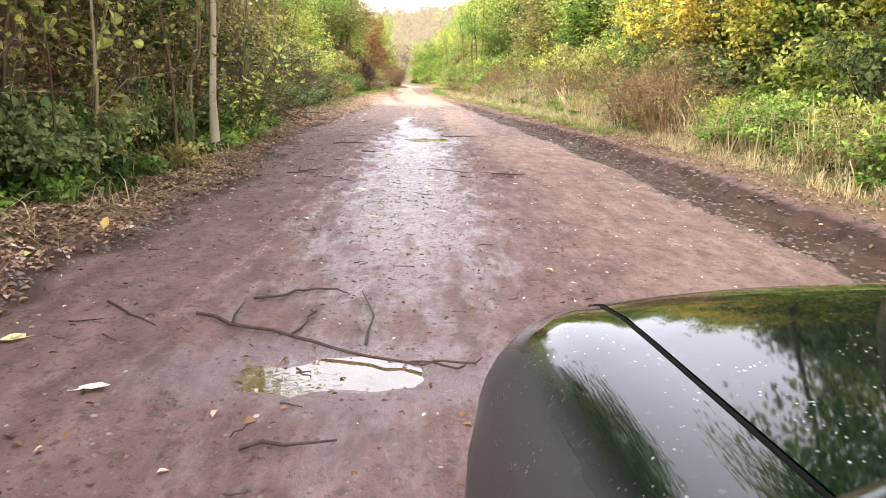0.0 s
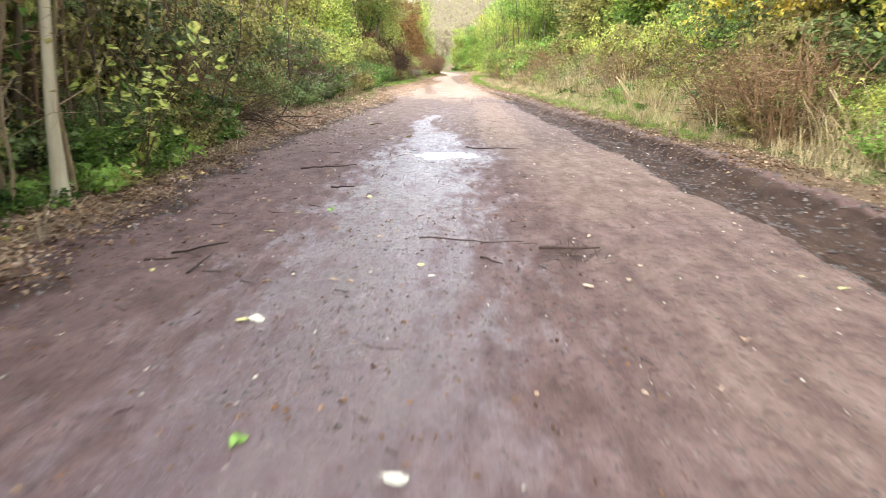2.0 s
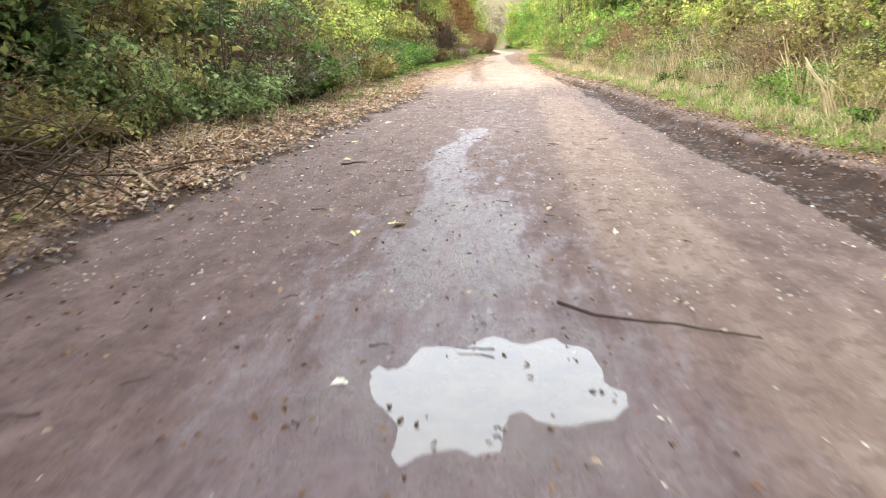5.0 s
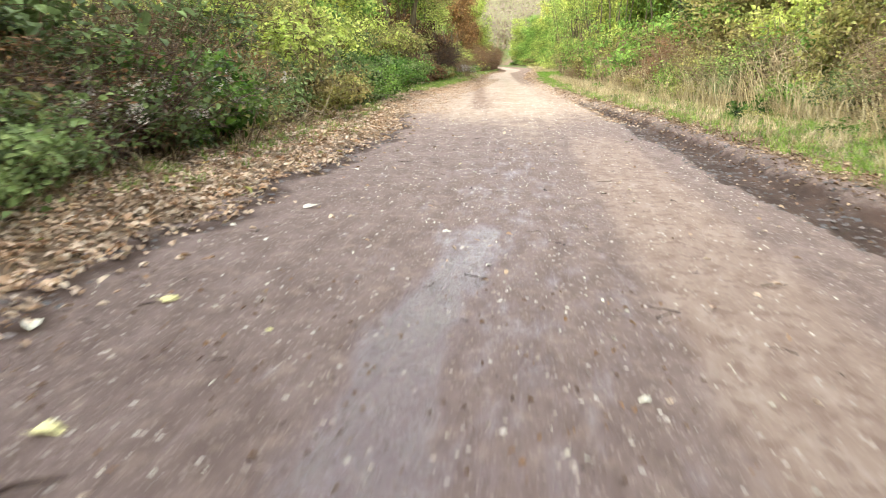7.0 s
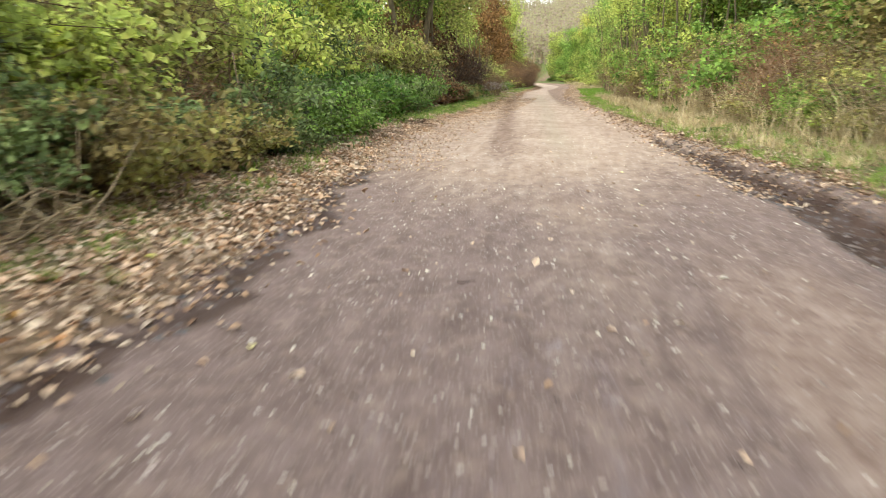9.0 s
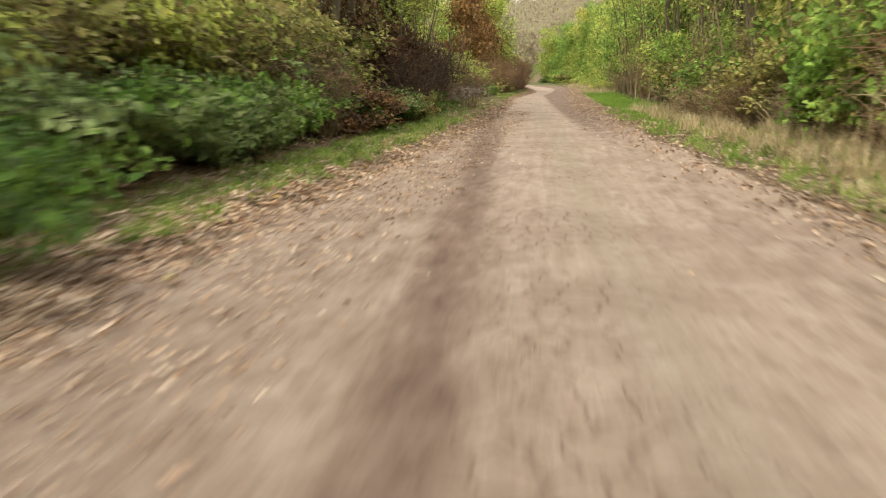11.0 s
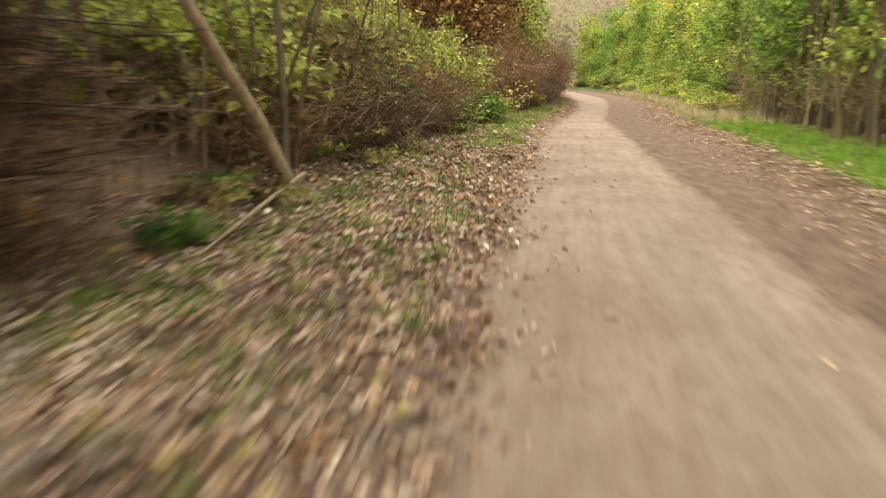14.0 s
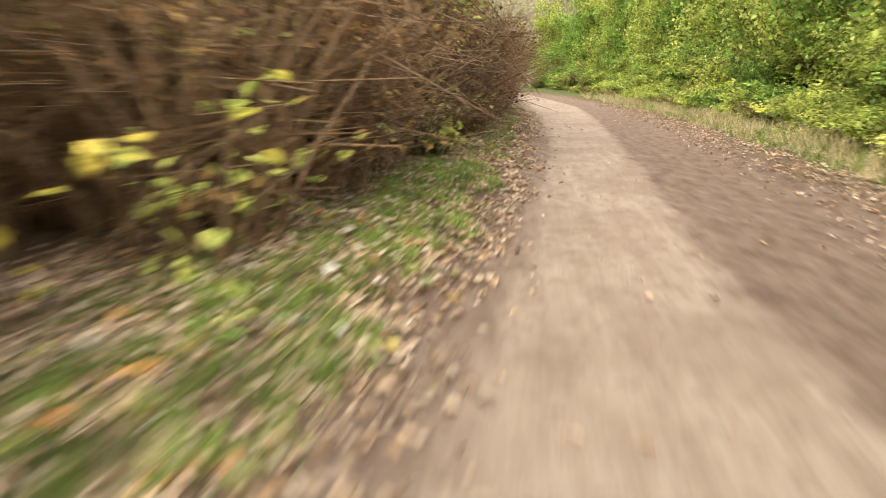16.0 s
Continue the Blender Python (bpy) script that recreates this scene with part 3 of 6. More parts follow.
def tree_meshes(seed, h=8.0, r0=0.09, first=0.35, limbs=9, leaves=2200, size=0.14, crown=1.8, lean=(0.3, 0.2), rich=False):
    rs = np.random.RandomState(seed)
    trunk, limbs_b, green = Buffer(), Buffer(), Buffer()
    n = 9
    wig = rs.normal(size=(2, 2)) * 0.035
    pts = np.array([(lean[0] * t + wig[0, 0] * math.sin(t * 7) + wig[0, 1] * math.sin(t * 15), lean[1] * t + wig[1, 0] * math.sin(t * 6 + 1) + wig[1, 1] * math.sin(t * 13), -0.15 + h * t)
                    for t in np.linspace(0, 1, n)])
    rad = r0 * (1 - 0.8 * np.linspace(0, 1, n)) * np.where(np.arange(n) == 0, 1.5, 1.0)
    trunk.tube(pts, rad, 9)
    spots = [pts[-2:]]
    for _ in range(limbs):
        t = rs.uniform(first, 0.97)
        b = np.array([np.interp(t, np.linspace(0, 1, n), pts[:, j]) for j in range(3)])
        a, ln = rs.uniform(0, 6.28), crown * rs.uniform(0.5, 1.1) * (1.15 - 0.5 * t)
        e = b + np.array([math.cos(a) * ln, math.sin(a) * ln, ln * rs.uniform(0.2, 0.8)])
        m = (b + e) / 2 + rs.normal(size=3) * 0.12
        rr = r0 * 0.35 * (1.2 - t)
        limbs_b.tube(np.array([b, m, e]), (rr, rr * 0.6, rr * 0.2), 5)
        spots += [np.array([m, e]), np.array([m * 0.5 + e * 0.5])]
        for _ in range(3):
            q = m + (e - m) * rs.uniform(0, 1)
            w = q + rs.normal(size=3) * 0.35 * crown / 1.8
            limbs_b.tube(np.array([q, w]), (rr * 0.35, rr * 0.12), 3)
            spots.append(np.array([w, (q + w) / 2]))
    spots = np.concatenate(spots)
    c = spots[rs.randint(0, len(spots), leaves)]
    p = c + rs.normal(size=(leaves, 3)) * 0.28 * crown / 1.8
    d = unit(rs, leaves) + (0, 0, -0.4)
    s = size * rs.uniform(0.6, 1.3, leaves)
    green.leaves(p, d, unit(rs, leaves) * 0.8 + (0, 0, 0.8), s, s * 0.7, rich)
    return trunk, limbs_b, green


class Kind:
    """One shape of plant, built once and then set out many times, its leaves coloured each time."""

    def __init__(self, name, category, parts):
        self.name, self.category = name, category
        self.meshes = [(n, b.mesh(n, m, flat)) for n, b, m, flat in parts]

    def put(self, x, y, rz, scale, label, group, leaf_mat=None, wood_mat=None, sink=0.0, tilt=(0, 0)):
        root = thing(self.name, label, self.category, group)
        root.matrix_basis = pose(x, y, lay(x, y) - sink, tilt[0], tilt[1], rz) @ Matrix.Diagonal((scale[0], scale[0], scale[1], 1))
        for n, me in self.meshes:
            ob = new(n, me)
            ob.parent = root
            if n != "trunk":
                tagged(ob, kind="stuff")
            m = leaf_mat if n in ("foliage", "crown") else wood_mat
            if m:
                ob.material_slots[0].link = "OBJECT"
                ob.material_slots[0].material = m
        return root


def shrub_kind(name, category, seed, leaf=M_GREEN, wood=M_TWIG, **kw):
    w, g = shrub_meshes(seed, **kw)
    return Kind(name, category, [("branchwork", w, wood, True), ("foliage", g, leaf, True)])


def tree_kind(name, category, seed, leaf=M_GREEN, wood=M_BARK, **kw):
    t, b, g = tree_meshes(seed, **kw)
    return Kind(name, category, [("trunk", t, wood, False), ("branchwork", b, wood, True), ("crown", g, leaf, True)])


BRAMBLES = [shrub_kind("bramble_bush", "bush", s, h=1.7, r=1.25, stems=34, leaves=3000, size=0.115, sag=0.45, spread=0.12, low=0.15) for s in (11, 12, 13, 14)]
FINE = [shrub_kind("bramble_bush", "bush", s, h=1.6, r=1.25, stems=40, leaves=5200, size=0.078, sag=0.4, twigs=4, spread=0.13, low=0.1) for s in (15, 16, 17)]
TALL = [shrub_kind("tall_shrub", "shrub", s, h=3.2, r=1.3, stems=24, leaves=3000, size=0.13, sag=0.12, twigs=6, spread=0.17, low=0.4) for s in (21, 22, 23)]
THICKET = [shrub_kind("bare_thicket", "shrub", s, M_BROWN, h=2.8, r=1.2, stems=64, leaves=900, size=0.062, sag=0.15, twigs=9, spread=0.12, rich=False) for s in (31, 32)]
BIGLEAF = [shrub_kind("broad_leaved_sapling", "shrub", s, h=1.7, r=0.8, stems=9, leaves=300, size=0.24, sag=0.2, twigs=3, spread=0.16, low=0.3) for s in (41, 42)]
FORB = [shrub_kind("low_green_plant", "plant", s, h=0.55, r=0.5, stems=16, leaves=460, size=0.085, sag=0.4, twigs=1, spread=0.08) for s in (51, 52)]
TREES = [tree_kind("slender_tree", "tree", s, h=hh, r0=rr, lean=ln, limbs=12, leaves=2400, size=0.13, crown=1.9, rich=True) for s, hh, rr, ln in
         ((61, 9, 0.10, (0.4, 0.2)), (62, 8, 0.075, (-0.5, 0.3)), (63, 10, 0.13, (0.2, -0.5)))]
LEAFY = [tree_kind("leafy_tree", "tree", s, h=7.5, r0=0.10, first=0.08, limbs=30, leaves=5200, size=0.16, crown=1.9, rich=True, lean=(0.2, 0.3)) for s in (71, 72)]
POLES = [tree_kind("bare_pole_tree", "tree", s, h=7.5, r0=0.05, first=0.55, limbs=7, leaves=600, size=0.12, crown=1.3, lean=ln) for s, ln in ((81, (0.5, 0.1)), (82, (-0.3, 0.4)))]

rs = np.random.RandomState(7)


def pick(seq):
    return seq[rs.randint(0, len(seq))]


LBL = {"leaves_green": "green-leaved", "leaves_dark_green": "dark green", "leaves_yellow_green": "yellow-green", "leaves_yellow": "autumn-yellow",
       "leaves_dusty_green": "dusty green", "leaves_olive_brown": "olive-brown, half-withered", "leaves_withered": "brown withered", "leaves_rust_brown": "rust-brown"}


def words(m):
    return LBL[m.name]


def row(y0, y1, step, side, off, kinds, mats, label, group, scale=(0.8, 1.2), tall=(0.8, 1.2), jitter=0.5, skip=()):
    """Sets plants along one side of the track, off metres behind the thicket's foot."""
    y = y0
    while y < y1:
        yy = y + rs.uniform(-0.4, 0.4) * step
        edge = V_LEFT(yy) if side < 0 else V_RIGHT(yy)
        x = float(edge) + side * (off + rs.uniform(-jitter, jitter))
        m = pick(mats)
        if not any(a <= yy <= b for a, b in skip):
            pick(kinds).put(x, yy, rs.uniform(0, 360), (rs.uniform(*scale), rs.uniform(*tall)), label.format(words(m)), group, m, M_DARKTWIG if m is M_BROWN else M_RUSTTWIG if m is M_RUST else (M_CANE if side > 0 and m is M_OLIVE else None), tilt=(rs.uniform(-6, 6), rs.uniform(-6, 6)))
        y += step * rs.uniform(0.75, 1.25)


G, D, L, Y, O, B, R_, U = M_GREEN, M_DARK, M_LIME, M_YELLOW, M_OLIVE, M_BROWN, M_RUST, M_DUSTY
# left side, woodland with trunks and vines over green undergrowth at the start
row(0, 20, 0.9, -1, 1.5, TREES + POLES + POLES, [L, G, O], "slender woodland tree with a {} crown", "trees beside the track", (0.9, 1.3), (1.0, 1.4), 0.9)
row(-6, 22, 1.7, -1, 3.8, TREES + POLES, [L, L, G], "slender woodland tree with a {} crown", "trees beside the track", (1.0, 1.5), (1.1, 1.5), 1.0)
row(1, 21, 0.5, -1, 0.15, FORB, [D, D, G, D, O], "{} undergrowth plant among fallen leaves", "undergrowth", (0.6, 1.0), (0.6, 1.0), 0.35)
row(0, 20, 0.8, -1, 0.9, FINE + FINE + BRAMBLES, [D, U, G, O, U], "{} bramble bush under the trees", "bramble bushes", (0.5, 0.8), (0.5, 0.95), 0.35)
row(-10, 22, 1.5, -1, 1.6, THICKET, [O, R_, O], "{} shrub under the trees", "shrubs", (0.7, 1.0), (0.8, 1.2), 0.4)
row(-10, 22, 1.2, -1, 2.6, TALL + TALL + LEAFY, [G, L, D, O, L], "{} shrub under the trees", "shrubs", (0.9, 1.2), (0.8, 1.2))
row(2, 40, 2.2, -1, 9.0, LEAFY, [L, L, Y, G], "{} tree deep in the wood", "trees beside the track", (1.1, 1.5), (0.8, 1.1), 1.0)
row(-10, 22, 1.5, -1, 4.8, TALL + LEAFY, [L, G, D], "{} shrub deep under the trees", "shrubs", (1.0, 1.3), (0.9, 1.2))
# left side, brambles and shrubs
row(18, 46, 1.0, -1, 0.8, FINE + FINE + BRAMBLES, [U, U, D, O, U], "{} bramble bush beside the track", "bramble bushes", (0.7, 1.15), (0.6, 1.1), 0.5, skip=((21.0, 23.8),))
row(19, 46, 2.4, -1, 0.9, THICKET, [O, R_], "{} tangle of stems among brambles", "bare thickets", (0.6, 0.9), (0.5, 0.8), 0.5)
row(16, 60, 1.2, -1, 2.3, TALL + TALL + THICKET, [G, L, O, U, U], "{} shrub behind the brambles", "shrubs", (0.9, 1.3), (0.8, 1.2))
row(65, 73, 1.0, -1, 0.7, BRAMBLES + FINE + THICKET, [D, D, B, U], "{} bramble bush beside the track", "bramble bushes", (0.8, 1.15), (0.6, 0.95))
row(46, 64.5, 1.0, -1, 0.6, BRAMBLES + FINE, [D, D, U, G], "{} bramble bush beside the track", "bramble bushes", (0.9, 1.25), (0.8, 1.2))
row(60, 73, 1.3, -1, 2.6, TALL, [L, G, L, O], "{} shrub behind the brambles", "shrubs", (0.9, 1.3), (0.9, 1.2))
row(73, 84, 1.5, -1, 2.4, TALL + THICKET, [O, B, B], "{} shrub behind the brambles", "shrubs", (0.9, 1.3), (0.8, 1.2))
row(71, 80, 1.6, -1, 0.5, FORB + BRAMBLES, [D, O, D], "{} plant at the foot of the thicket", "undergrowth", (0.6, 0.9), (0.5, 0.8))
row(86, 100, 1.0, -1, 0.9, THICKET, [R_, R_, O], "{} tangle of bare stems", "bare thickets", (0.8, 1.2), (0.5, 0.85), skip=((87.6, 91.6),))
row(74, 87, 0.75, -1, 0.9, THICKET, [B], "{} tangle of bare stems", "bare thickets", (0.9, 1.4), (0.9, 1.3))
row(98, 114, 1.2, -1, 2.2, THICKET + TALL, [R_, O, L, L], "{} shrub behind the verge", "shrubs", (0.9, 1.2), (0.7, 1.0))
row(87, 99, 1.3, -1, 2.4, THICKET + TALL + TALL, [O, L, L], "{} shrub behind the thicket", "shrubs", (0.9, 1.3), (0.8, 1.2))
row(73, 87, 1.0, -1, 2.3, THICKET + THICKET + TALL, [B, B, B, O], "{} shrub behind the thicket", "shrubs", (1.0, 1.4), (1.0, 1.4))
row(71, 88, 0.9, -1, 3.6, THICKET + TALL, [B], "{} shrub deep in the thicket", "shrubs", (1.1, 1.5), (1.1, 1.5))
row(70, 90, 1.5, -1, 2.2, TREES, [O, L, G], "slender tree over the thicket with a {} crown", "trees beside the track", (1.1, 1.5), (0.8, 1.1), 0.8)
row(84, 100, 1.7, -1, 0.2, FORB, [D, G, O], "{} plant at the foot of the thicket", "undergrowth", (0.6, 1.0), (0.5, 0.9))
row(95, 104, 0.9, -1, 0.7, THICKET, [R_, O, R_], "{} bush at the verge", "bushes", (0.8, 1.1), (0.4, 0.7))
row(94, 109, 1.1, -1, 1.7, TALL + FINE, [L, O, L, G], "{} shrub behind the verge", "shrubs", (0.8, 1.1), (0.7, 1.0))
row(103.5, 109, 1.0, -1, 0.5, BRAMBLES + THICKET + FORB, [L, O, G], "{} bush at the verge", "bushes", (0.6, 0.9), (0.5, 0.8))
row(108, 113, 0.9, -1, 1.2, THICKET, [R_, O, R_], "{} bush at the verge", "bushes", (0.8, 1.1), (0.8, 1.1))
row(112, 142, 0.8, -1, 0.7, THICKET, [R_, R_, O], "{} dense thicket of bare stems", "bare thickets", (1.1, 1.5), (1.1, 1.6))
row(112, 142, 1.8, -1, 2.6, THICKET + LEAFY, [R_, L], "{} shrub behind the thicket", "shrubs", (1.0, 1.3), (0.9, 1.3))
row(20, 200, 3.2, -1, 4.8, LEAFY + TREES, [G, L, L, O], "{} tree behind the thickets", "trees beside the track", (0.9, 1.3), (0.7, 1.1), 1.0)
row(142, 200, 2.0, -1, 1.2, BRAMBLES + TALL, [G, L, O], "{} shrub on the bend", "shrubs", (1.2, 1.6), (1.0, 1.4))
# right side, overgrown bank
row(-8, 24, 1.0, 1, 0.6, BRAMBLES + FINE + FINE, [G, O, L, U, G], "{} shrub on the overgrown bank", "shrubs on the bank", (0.7, 1.1), (0.55, 0.95))
row(-10, 24, 1.3, 1, 2.2, TALL + TALL + BRAMBLES, [G, L, G, Y, U, L], "{} tall shrub on the overgrown bank", "shrubs on the bank", (0.9, 1.2), (0.7, 1.0))
row(24, 53, 0.9, 1, 0.7, FINE + THICKET + THICKET, [O, U, L, O, G], "{} shrub on the overgrown bank", "shrubs on the bank", (0.7, 1.1), (0.6, 1.0))
row(24, 54, 1.0, 1, 1.5, FINE + FINE + TALL, [O, U, L, G, O], "{} shrub on the overgrown bank", "shrubs on the bank", (0.8, 1.1), (0.8, 1.2))
row(24, 64, 1.2, 1, 2.2, TALL + FINE + THICKET, [G, O, U, L, G, O, Y], "{} tall shrub on the overgrown bank", "shrubs on the bank", (0.9, 1.2), (0.8, 1.15))
row(-8, 36, 1.2, 1, 4.2, TALL + LEAFY, [L, G, Y, U, Y], "{} shrub high on the bank", "shrubs on the bank", (1.0, 1.3), (0.7, 0.95))
for x, y in ((6.0, 19.2), (6.3, 20.6), (6.1, 21.9), (7.0, 20.8), (6.9, 34.5), (6.7, 35.6)):
    pick(THICKET).put(x, y, rs.uniform(0, 360), (1.1, rs.uniform(0.8, 1.0)), "olive-brown vine-covered dead shrub on the bank", "shrubs on the bank", O, M_RUSTTWIG)
row(22, 70, 2.0, 1, 5.2, LEAFY, [L, G, U, L, O], "{} tree on the bank", "trees on the bank", (1.0, 1.5), (0.7, 1.1), 0.8)
row(-14, 22, 2.0, 1, 6.4, LEAFY, [L, G, Y, L], "tall {} tree on the bank", "trees on the bank", (1.2, 1.6), (0.9, 1.2), 0.8)
row(51, 64, 0.8, 1, 0.8, THICKET, [R_, O, R_], "{} tangle of dry stems on the bank", "bare thickets", (0.9, 1.2), (0.8, 1.2), 0.5)
row(56, 84, 1.1, 1, 1.0, THICKET + TALL + TALL, [O, G, L, G], "{} shrub beside the track", "shrubs on the bank", (0.9, 1.2), (0.9, 1.2))
row(64, 122, 0.6, 1, 1.2, POLES, [G, L], "slim bare-stemmed tree with {} leaves", "slim trees in a row", (0.8, 1.3), (0.8, 1.2), 1.0)
row(54, 76, 0.9, 1, 0.3, THICKET, [O, O, R_], "{} tangle of dry canes at the verge", "bare thickets", (0.7, 1.0), (0.35, 0.65), 0.4)
row(78, 122, 1.0, 1, 1.5, THICKET, [O, O, R_], "{} canes between slim trees", "bare thickets", (0.8, 1.2), (0.5, 0.95))
row(62, 122, 1.6, 1, 3.2, TALL + LEAFY + TREES, [G, L, L, G], "{} tree behind the slim trees", "trees on the bank", (0.9, 1.3), (0.8, 1.1), 0.8)
row(2, 62, 2.2, 1, -0.5, FORB, [G, O, D], "{} plant in the dry grass of the verge", "undergrowth", (0.6, 1.0), (0.5, 1.0), 0.7)
row(116, 180, 1.3, 1, 0.3, FORB + BRAMBLES, [L, O, L], "{} low plant at the foot of the bank", "undergrowth", (0.8, 1.1), (0.5, 0.8), 0.5)
row(118, 200, 1.5, 1, 1.4, BRAMBLES + TALL, [L, L, G, O], "{} shrub on the overgrown bank", "shrubs on the bank", (1.0, 1.4), (0.6, 1.0))
row(118, 205, 1.8, 1, 3.0, TALL + LEAFY, [L, L, G], "{} tall shrub on the overgrown bank", "shrubs on the bank", (1.1, 1.5), (0.9, 1.2))
row(120, 205, 3.0, 1, 7.0, LEAFY, [L, Y, G, O], "{} tree high on the bank", "trees on the bank", (1.2, 1.6), (0.9, 1.3), 1.5)
row(99, 116, 3.0, 1, 1.6, LEAFY, [G, L, G], "{} tree leaning over the grass", "trees on the bank", (0.9, 1.2), (0.8, 1.0), 0.4)
for x, y in ((8.6, 20.5), (9.2, 24.5), (9.0, 30.0)):
    pick(LEAFY).put(x, y, rs.uniform(0, 360), (0.9, 0.75), "bright autumn-yellow tree on the bank", "trees on the bank", Y)
# tall trees whose crowns reach over the start of the track
OVER = [tree_kind("tall_overhanging_tree", "tree", s, h=13.0, r0=0.17, first=0.55, limbs=26, leaves=4500, size=0.28, crown=4.6, lean=(3.2, 0.3)) for s in (101, 102)]
for x, y, rz in ((-6.2, 9.0, 10), (-6.6, 25.5, 5), (13.0, 5.0, 0), (13.2, 11.0, 80), (8.9, 5.5, 175), (8.8, 10.0, 185), (9.0, 14.5, 170), (9.4, 20.0, 190)):
    OVER[rs.randint(0, 2)].put(x, y, rz, (0.8, 1), "tall tree with its high crown over the track", "trees beside the track", pick([L, G, L]))
for x, y in ((-5.0, 30.0), (-5.1, 31.4), (-4.9, 32.6)):
    pick(THICKET).put(x, y, rs.uniform(0, 360), (1.05, rs.uniform(0.6, 0.8)), "dark withered bush hung with seed heads", "bramble bushes", M_BROWN, M_DARKTWIG)
for x, y in ((-4.75, 33.9), (-5.3, 34.8)):
    pick(BRAMBLES).put(x, y, rs.uniform(0, 360), (0.95, 1.1), "large dark green bramble bush beside the track", "bramble bushes", M_DARK)

# thin bare stems standing close together at the edge of the wood
STEMS = [tree_kind("bare_sapling", "tree", s, M_OLIVE, M_TWIG, h=4.6, r0=0.022, first=0.2, limbs=9, leaves=90, size=0.08, crown=0.8, lean=ln) for s, ln in ((111, (0.5, 0.2)), (112, (-0.4, 0.5)), (113, (0.1, -0.3)))]
for k in range(130):
    y = rs.uniform(2.5, 22)
    STEMS[rs.randint(0, 3)].put(float(V_LEFT(y)) - rs.uniform(-0.15, 2.6), y, rs.uniform(0, 360), (rs.uniform(0.7, 1.5), rs.uniform(0.6, 1.2)), "thin brown bare sapling at the edge of the wood", "bare saplings", None, pick([M_TWIG, M_BARK, M_CANE]))
for k in range(84):
    y = rs.uniform(72, 122)
    STEMS[rs.randint(0, 3)].put(float(V_RIGHT(y)) + rs.uniform(0.1, 1.6), y, rs.uniform(0, 360), (rs.uniform(0.8, 1.8), rs.uniform(0.7, 1.4)), "thin pale brown sapling beside the grass", "bare saplings", None, pick([M_TWIG, M_CANE, M_CANE]))

# ---------------------------------------------------------------- grass, fallen leaves, far woods
def heights(x, y):
    return height(np.asarray(x), np.asarray(y))


def scatter(n, y0, y1, where, seed):
    r = np.random.RandomState(seed)
    y = r.uniform(y0, y1, n)
    a, b = where(y)
    x = a + (b - a) * r.uniform(0, 1, n)
    return r, x, y


def fallen(name, n, y0, y1, where, size, mat, seed, label, lift=0.012):
    r, x, y = scatter(n, y0, y1, where, seed)
    x = x + r.normal(size=n) * 0.25 * np.where(r.uniform(size=n) < 0.25, 1.0, 0.25) + np.where(r.uniform(size=n) < 0.03, r.normal(size=n) * 0.8, 0)
    p = np.stack([x, y, heights(x, y) + lift + r.uniform(0, 0.02, n)], 1)
    d = unit(r, n) * (1, 1, 0.25)
    nrm = unit(r, n) * 0.35 + (0, 0, 1)
    s = size * r.uniform(0.6, 1.4, n)
    b = Buffer()
    b.leaves(p, d, nrm, s, s * r.uniform(0.5, 0.8, n), True, 0.3)
    ob = new(name, b.mesh(name, mat))
    return tagged(ob, label, "fallen leaves", kind="stuff")


fallen("leaf_litter", 26000, -1, 26, lambda y: (V_LEFT(y) - 0.8, X_LEFT(y) + 0.05), 0.05, M_DAMPLITTER, 7, "damp brown leaves covering the verge under the trees")
fallen("leaf_litter", 34000, 22, 62, lambda y: (V_LEFT(y) - 0.8, X_LEFT(y) + 0.05), 0.07, M_LITTER, 1, "dry brown and tan leaves covering the verge")
fallen("leaf_litter", 28000, 44, 77, lambda y: (V_LEFT(y) - 0.6, X_LEFT(y) + 0.25), 0.06, M_LITTER, 2, "dry brown and tan leaves covering the verge")
fallen("leaf_litter", 6500, 75, 99, lambda y: (V_LEFT(y) - 0.8, X_LEFT(y) + 0.25), 0.07, M_LITTER, 23, "dry red-brown leaves at the foot of the thicket")
fallen("leaf_litter", 7000, 75, 99, lambda y: (V_LEFT(y) - 0.8, X_LEFT(y) + 0.25), 0.07, M_DAMPLITTER, 29, "damp brown leaves at the foot of the thicket")
fallen("leaf_litter", 11000, 77, 98, lambda y: (X_LEFT(y) - 1.7, X_LEFT(y) + 0.2), 0.06, M_LITTER, 24, "dry tan leaves along the edge of the track")
fallen("leaf_litter", 32000, 96, 140, lambda y: (V_LEFT(y) - 0.6, X_LEFT(y) + 0.2), 0.066, M_LITTER, 25, "dry brown and tan leaves covering the verge")
fallen("leaf_litter", 12000, -1, 48, lambda y: (X_RIGHT(y) + RUT_W(y) + 0.1, V_RIGHT(y)), 0.05, M_DAMPLITTER, 3, "dry leaves in the grass of the bank")
fallen("leaf_litter", 16000, 42, 150, lambda y: (X_RIGHT(y) - 0.15, X_RIGHT(y) + 1.6), 0.065, M_LITTER, 4, "dry leaves along the edge of the track")
fallen("leaf_litter", 9500, 44, 84, lambda y: (X_LEFT(y) - 0.3, X_LEFT(y) + 1.4), 0.04, M_LITTER, 5, "leaves trodden into the track")
fallen("leaf_litter", 320, 0, 50, lambda y: (X_LEFT(y), X_RIGHT(y)), 0.05, M_LITTER, 6, "small leaf scraps trodden into the mud")
fallen("leaf_litter", 1100, 22, 52, lambda y: (X_LEFT(y), X_RIGHT(y)), 0.024, M_PALE, 8, "pale leaf scraps trodden into the gravel")


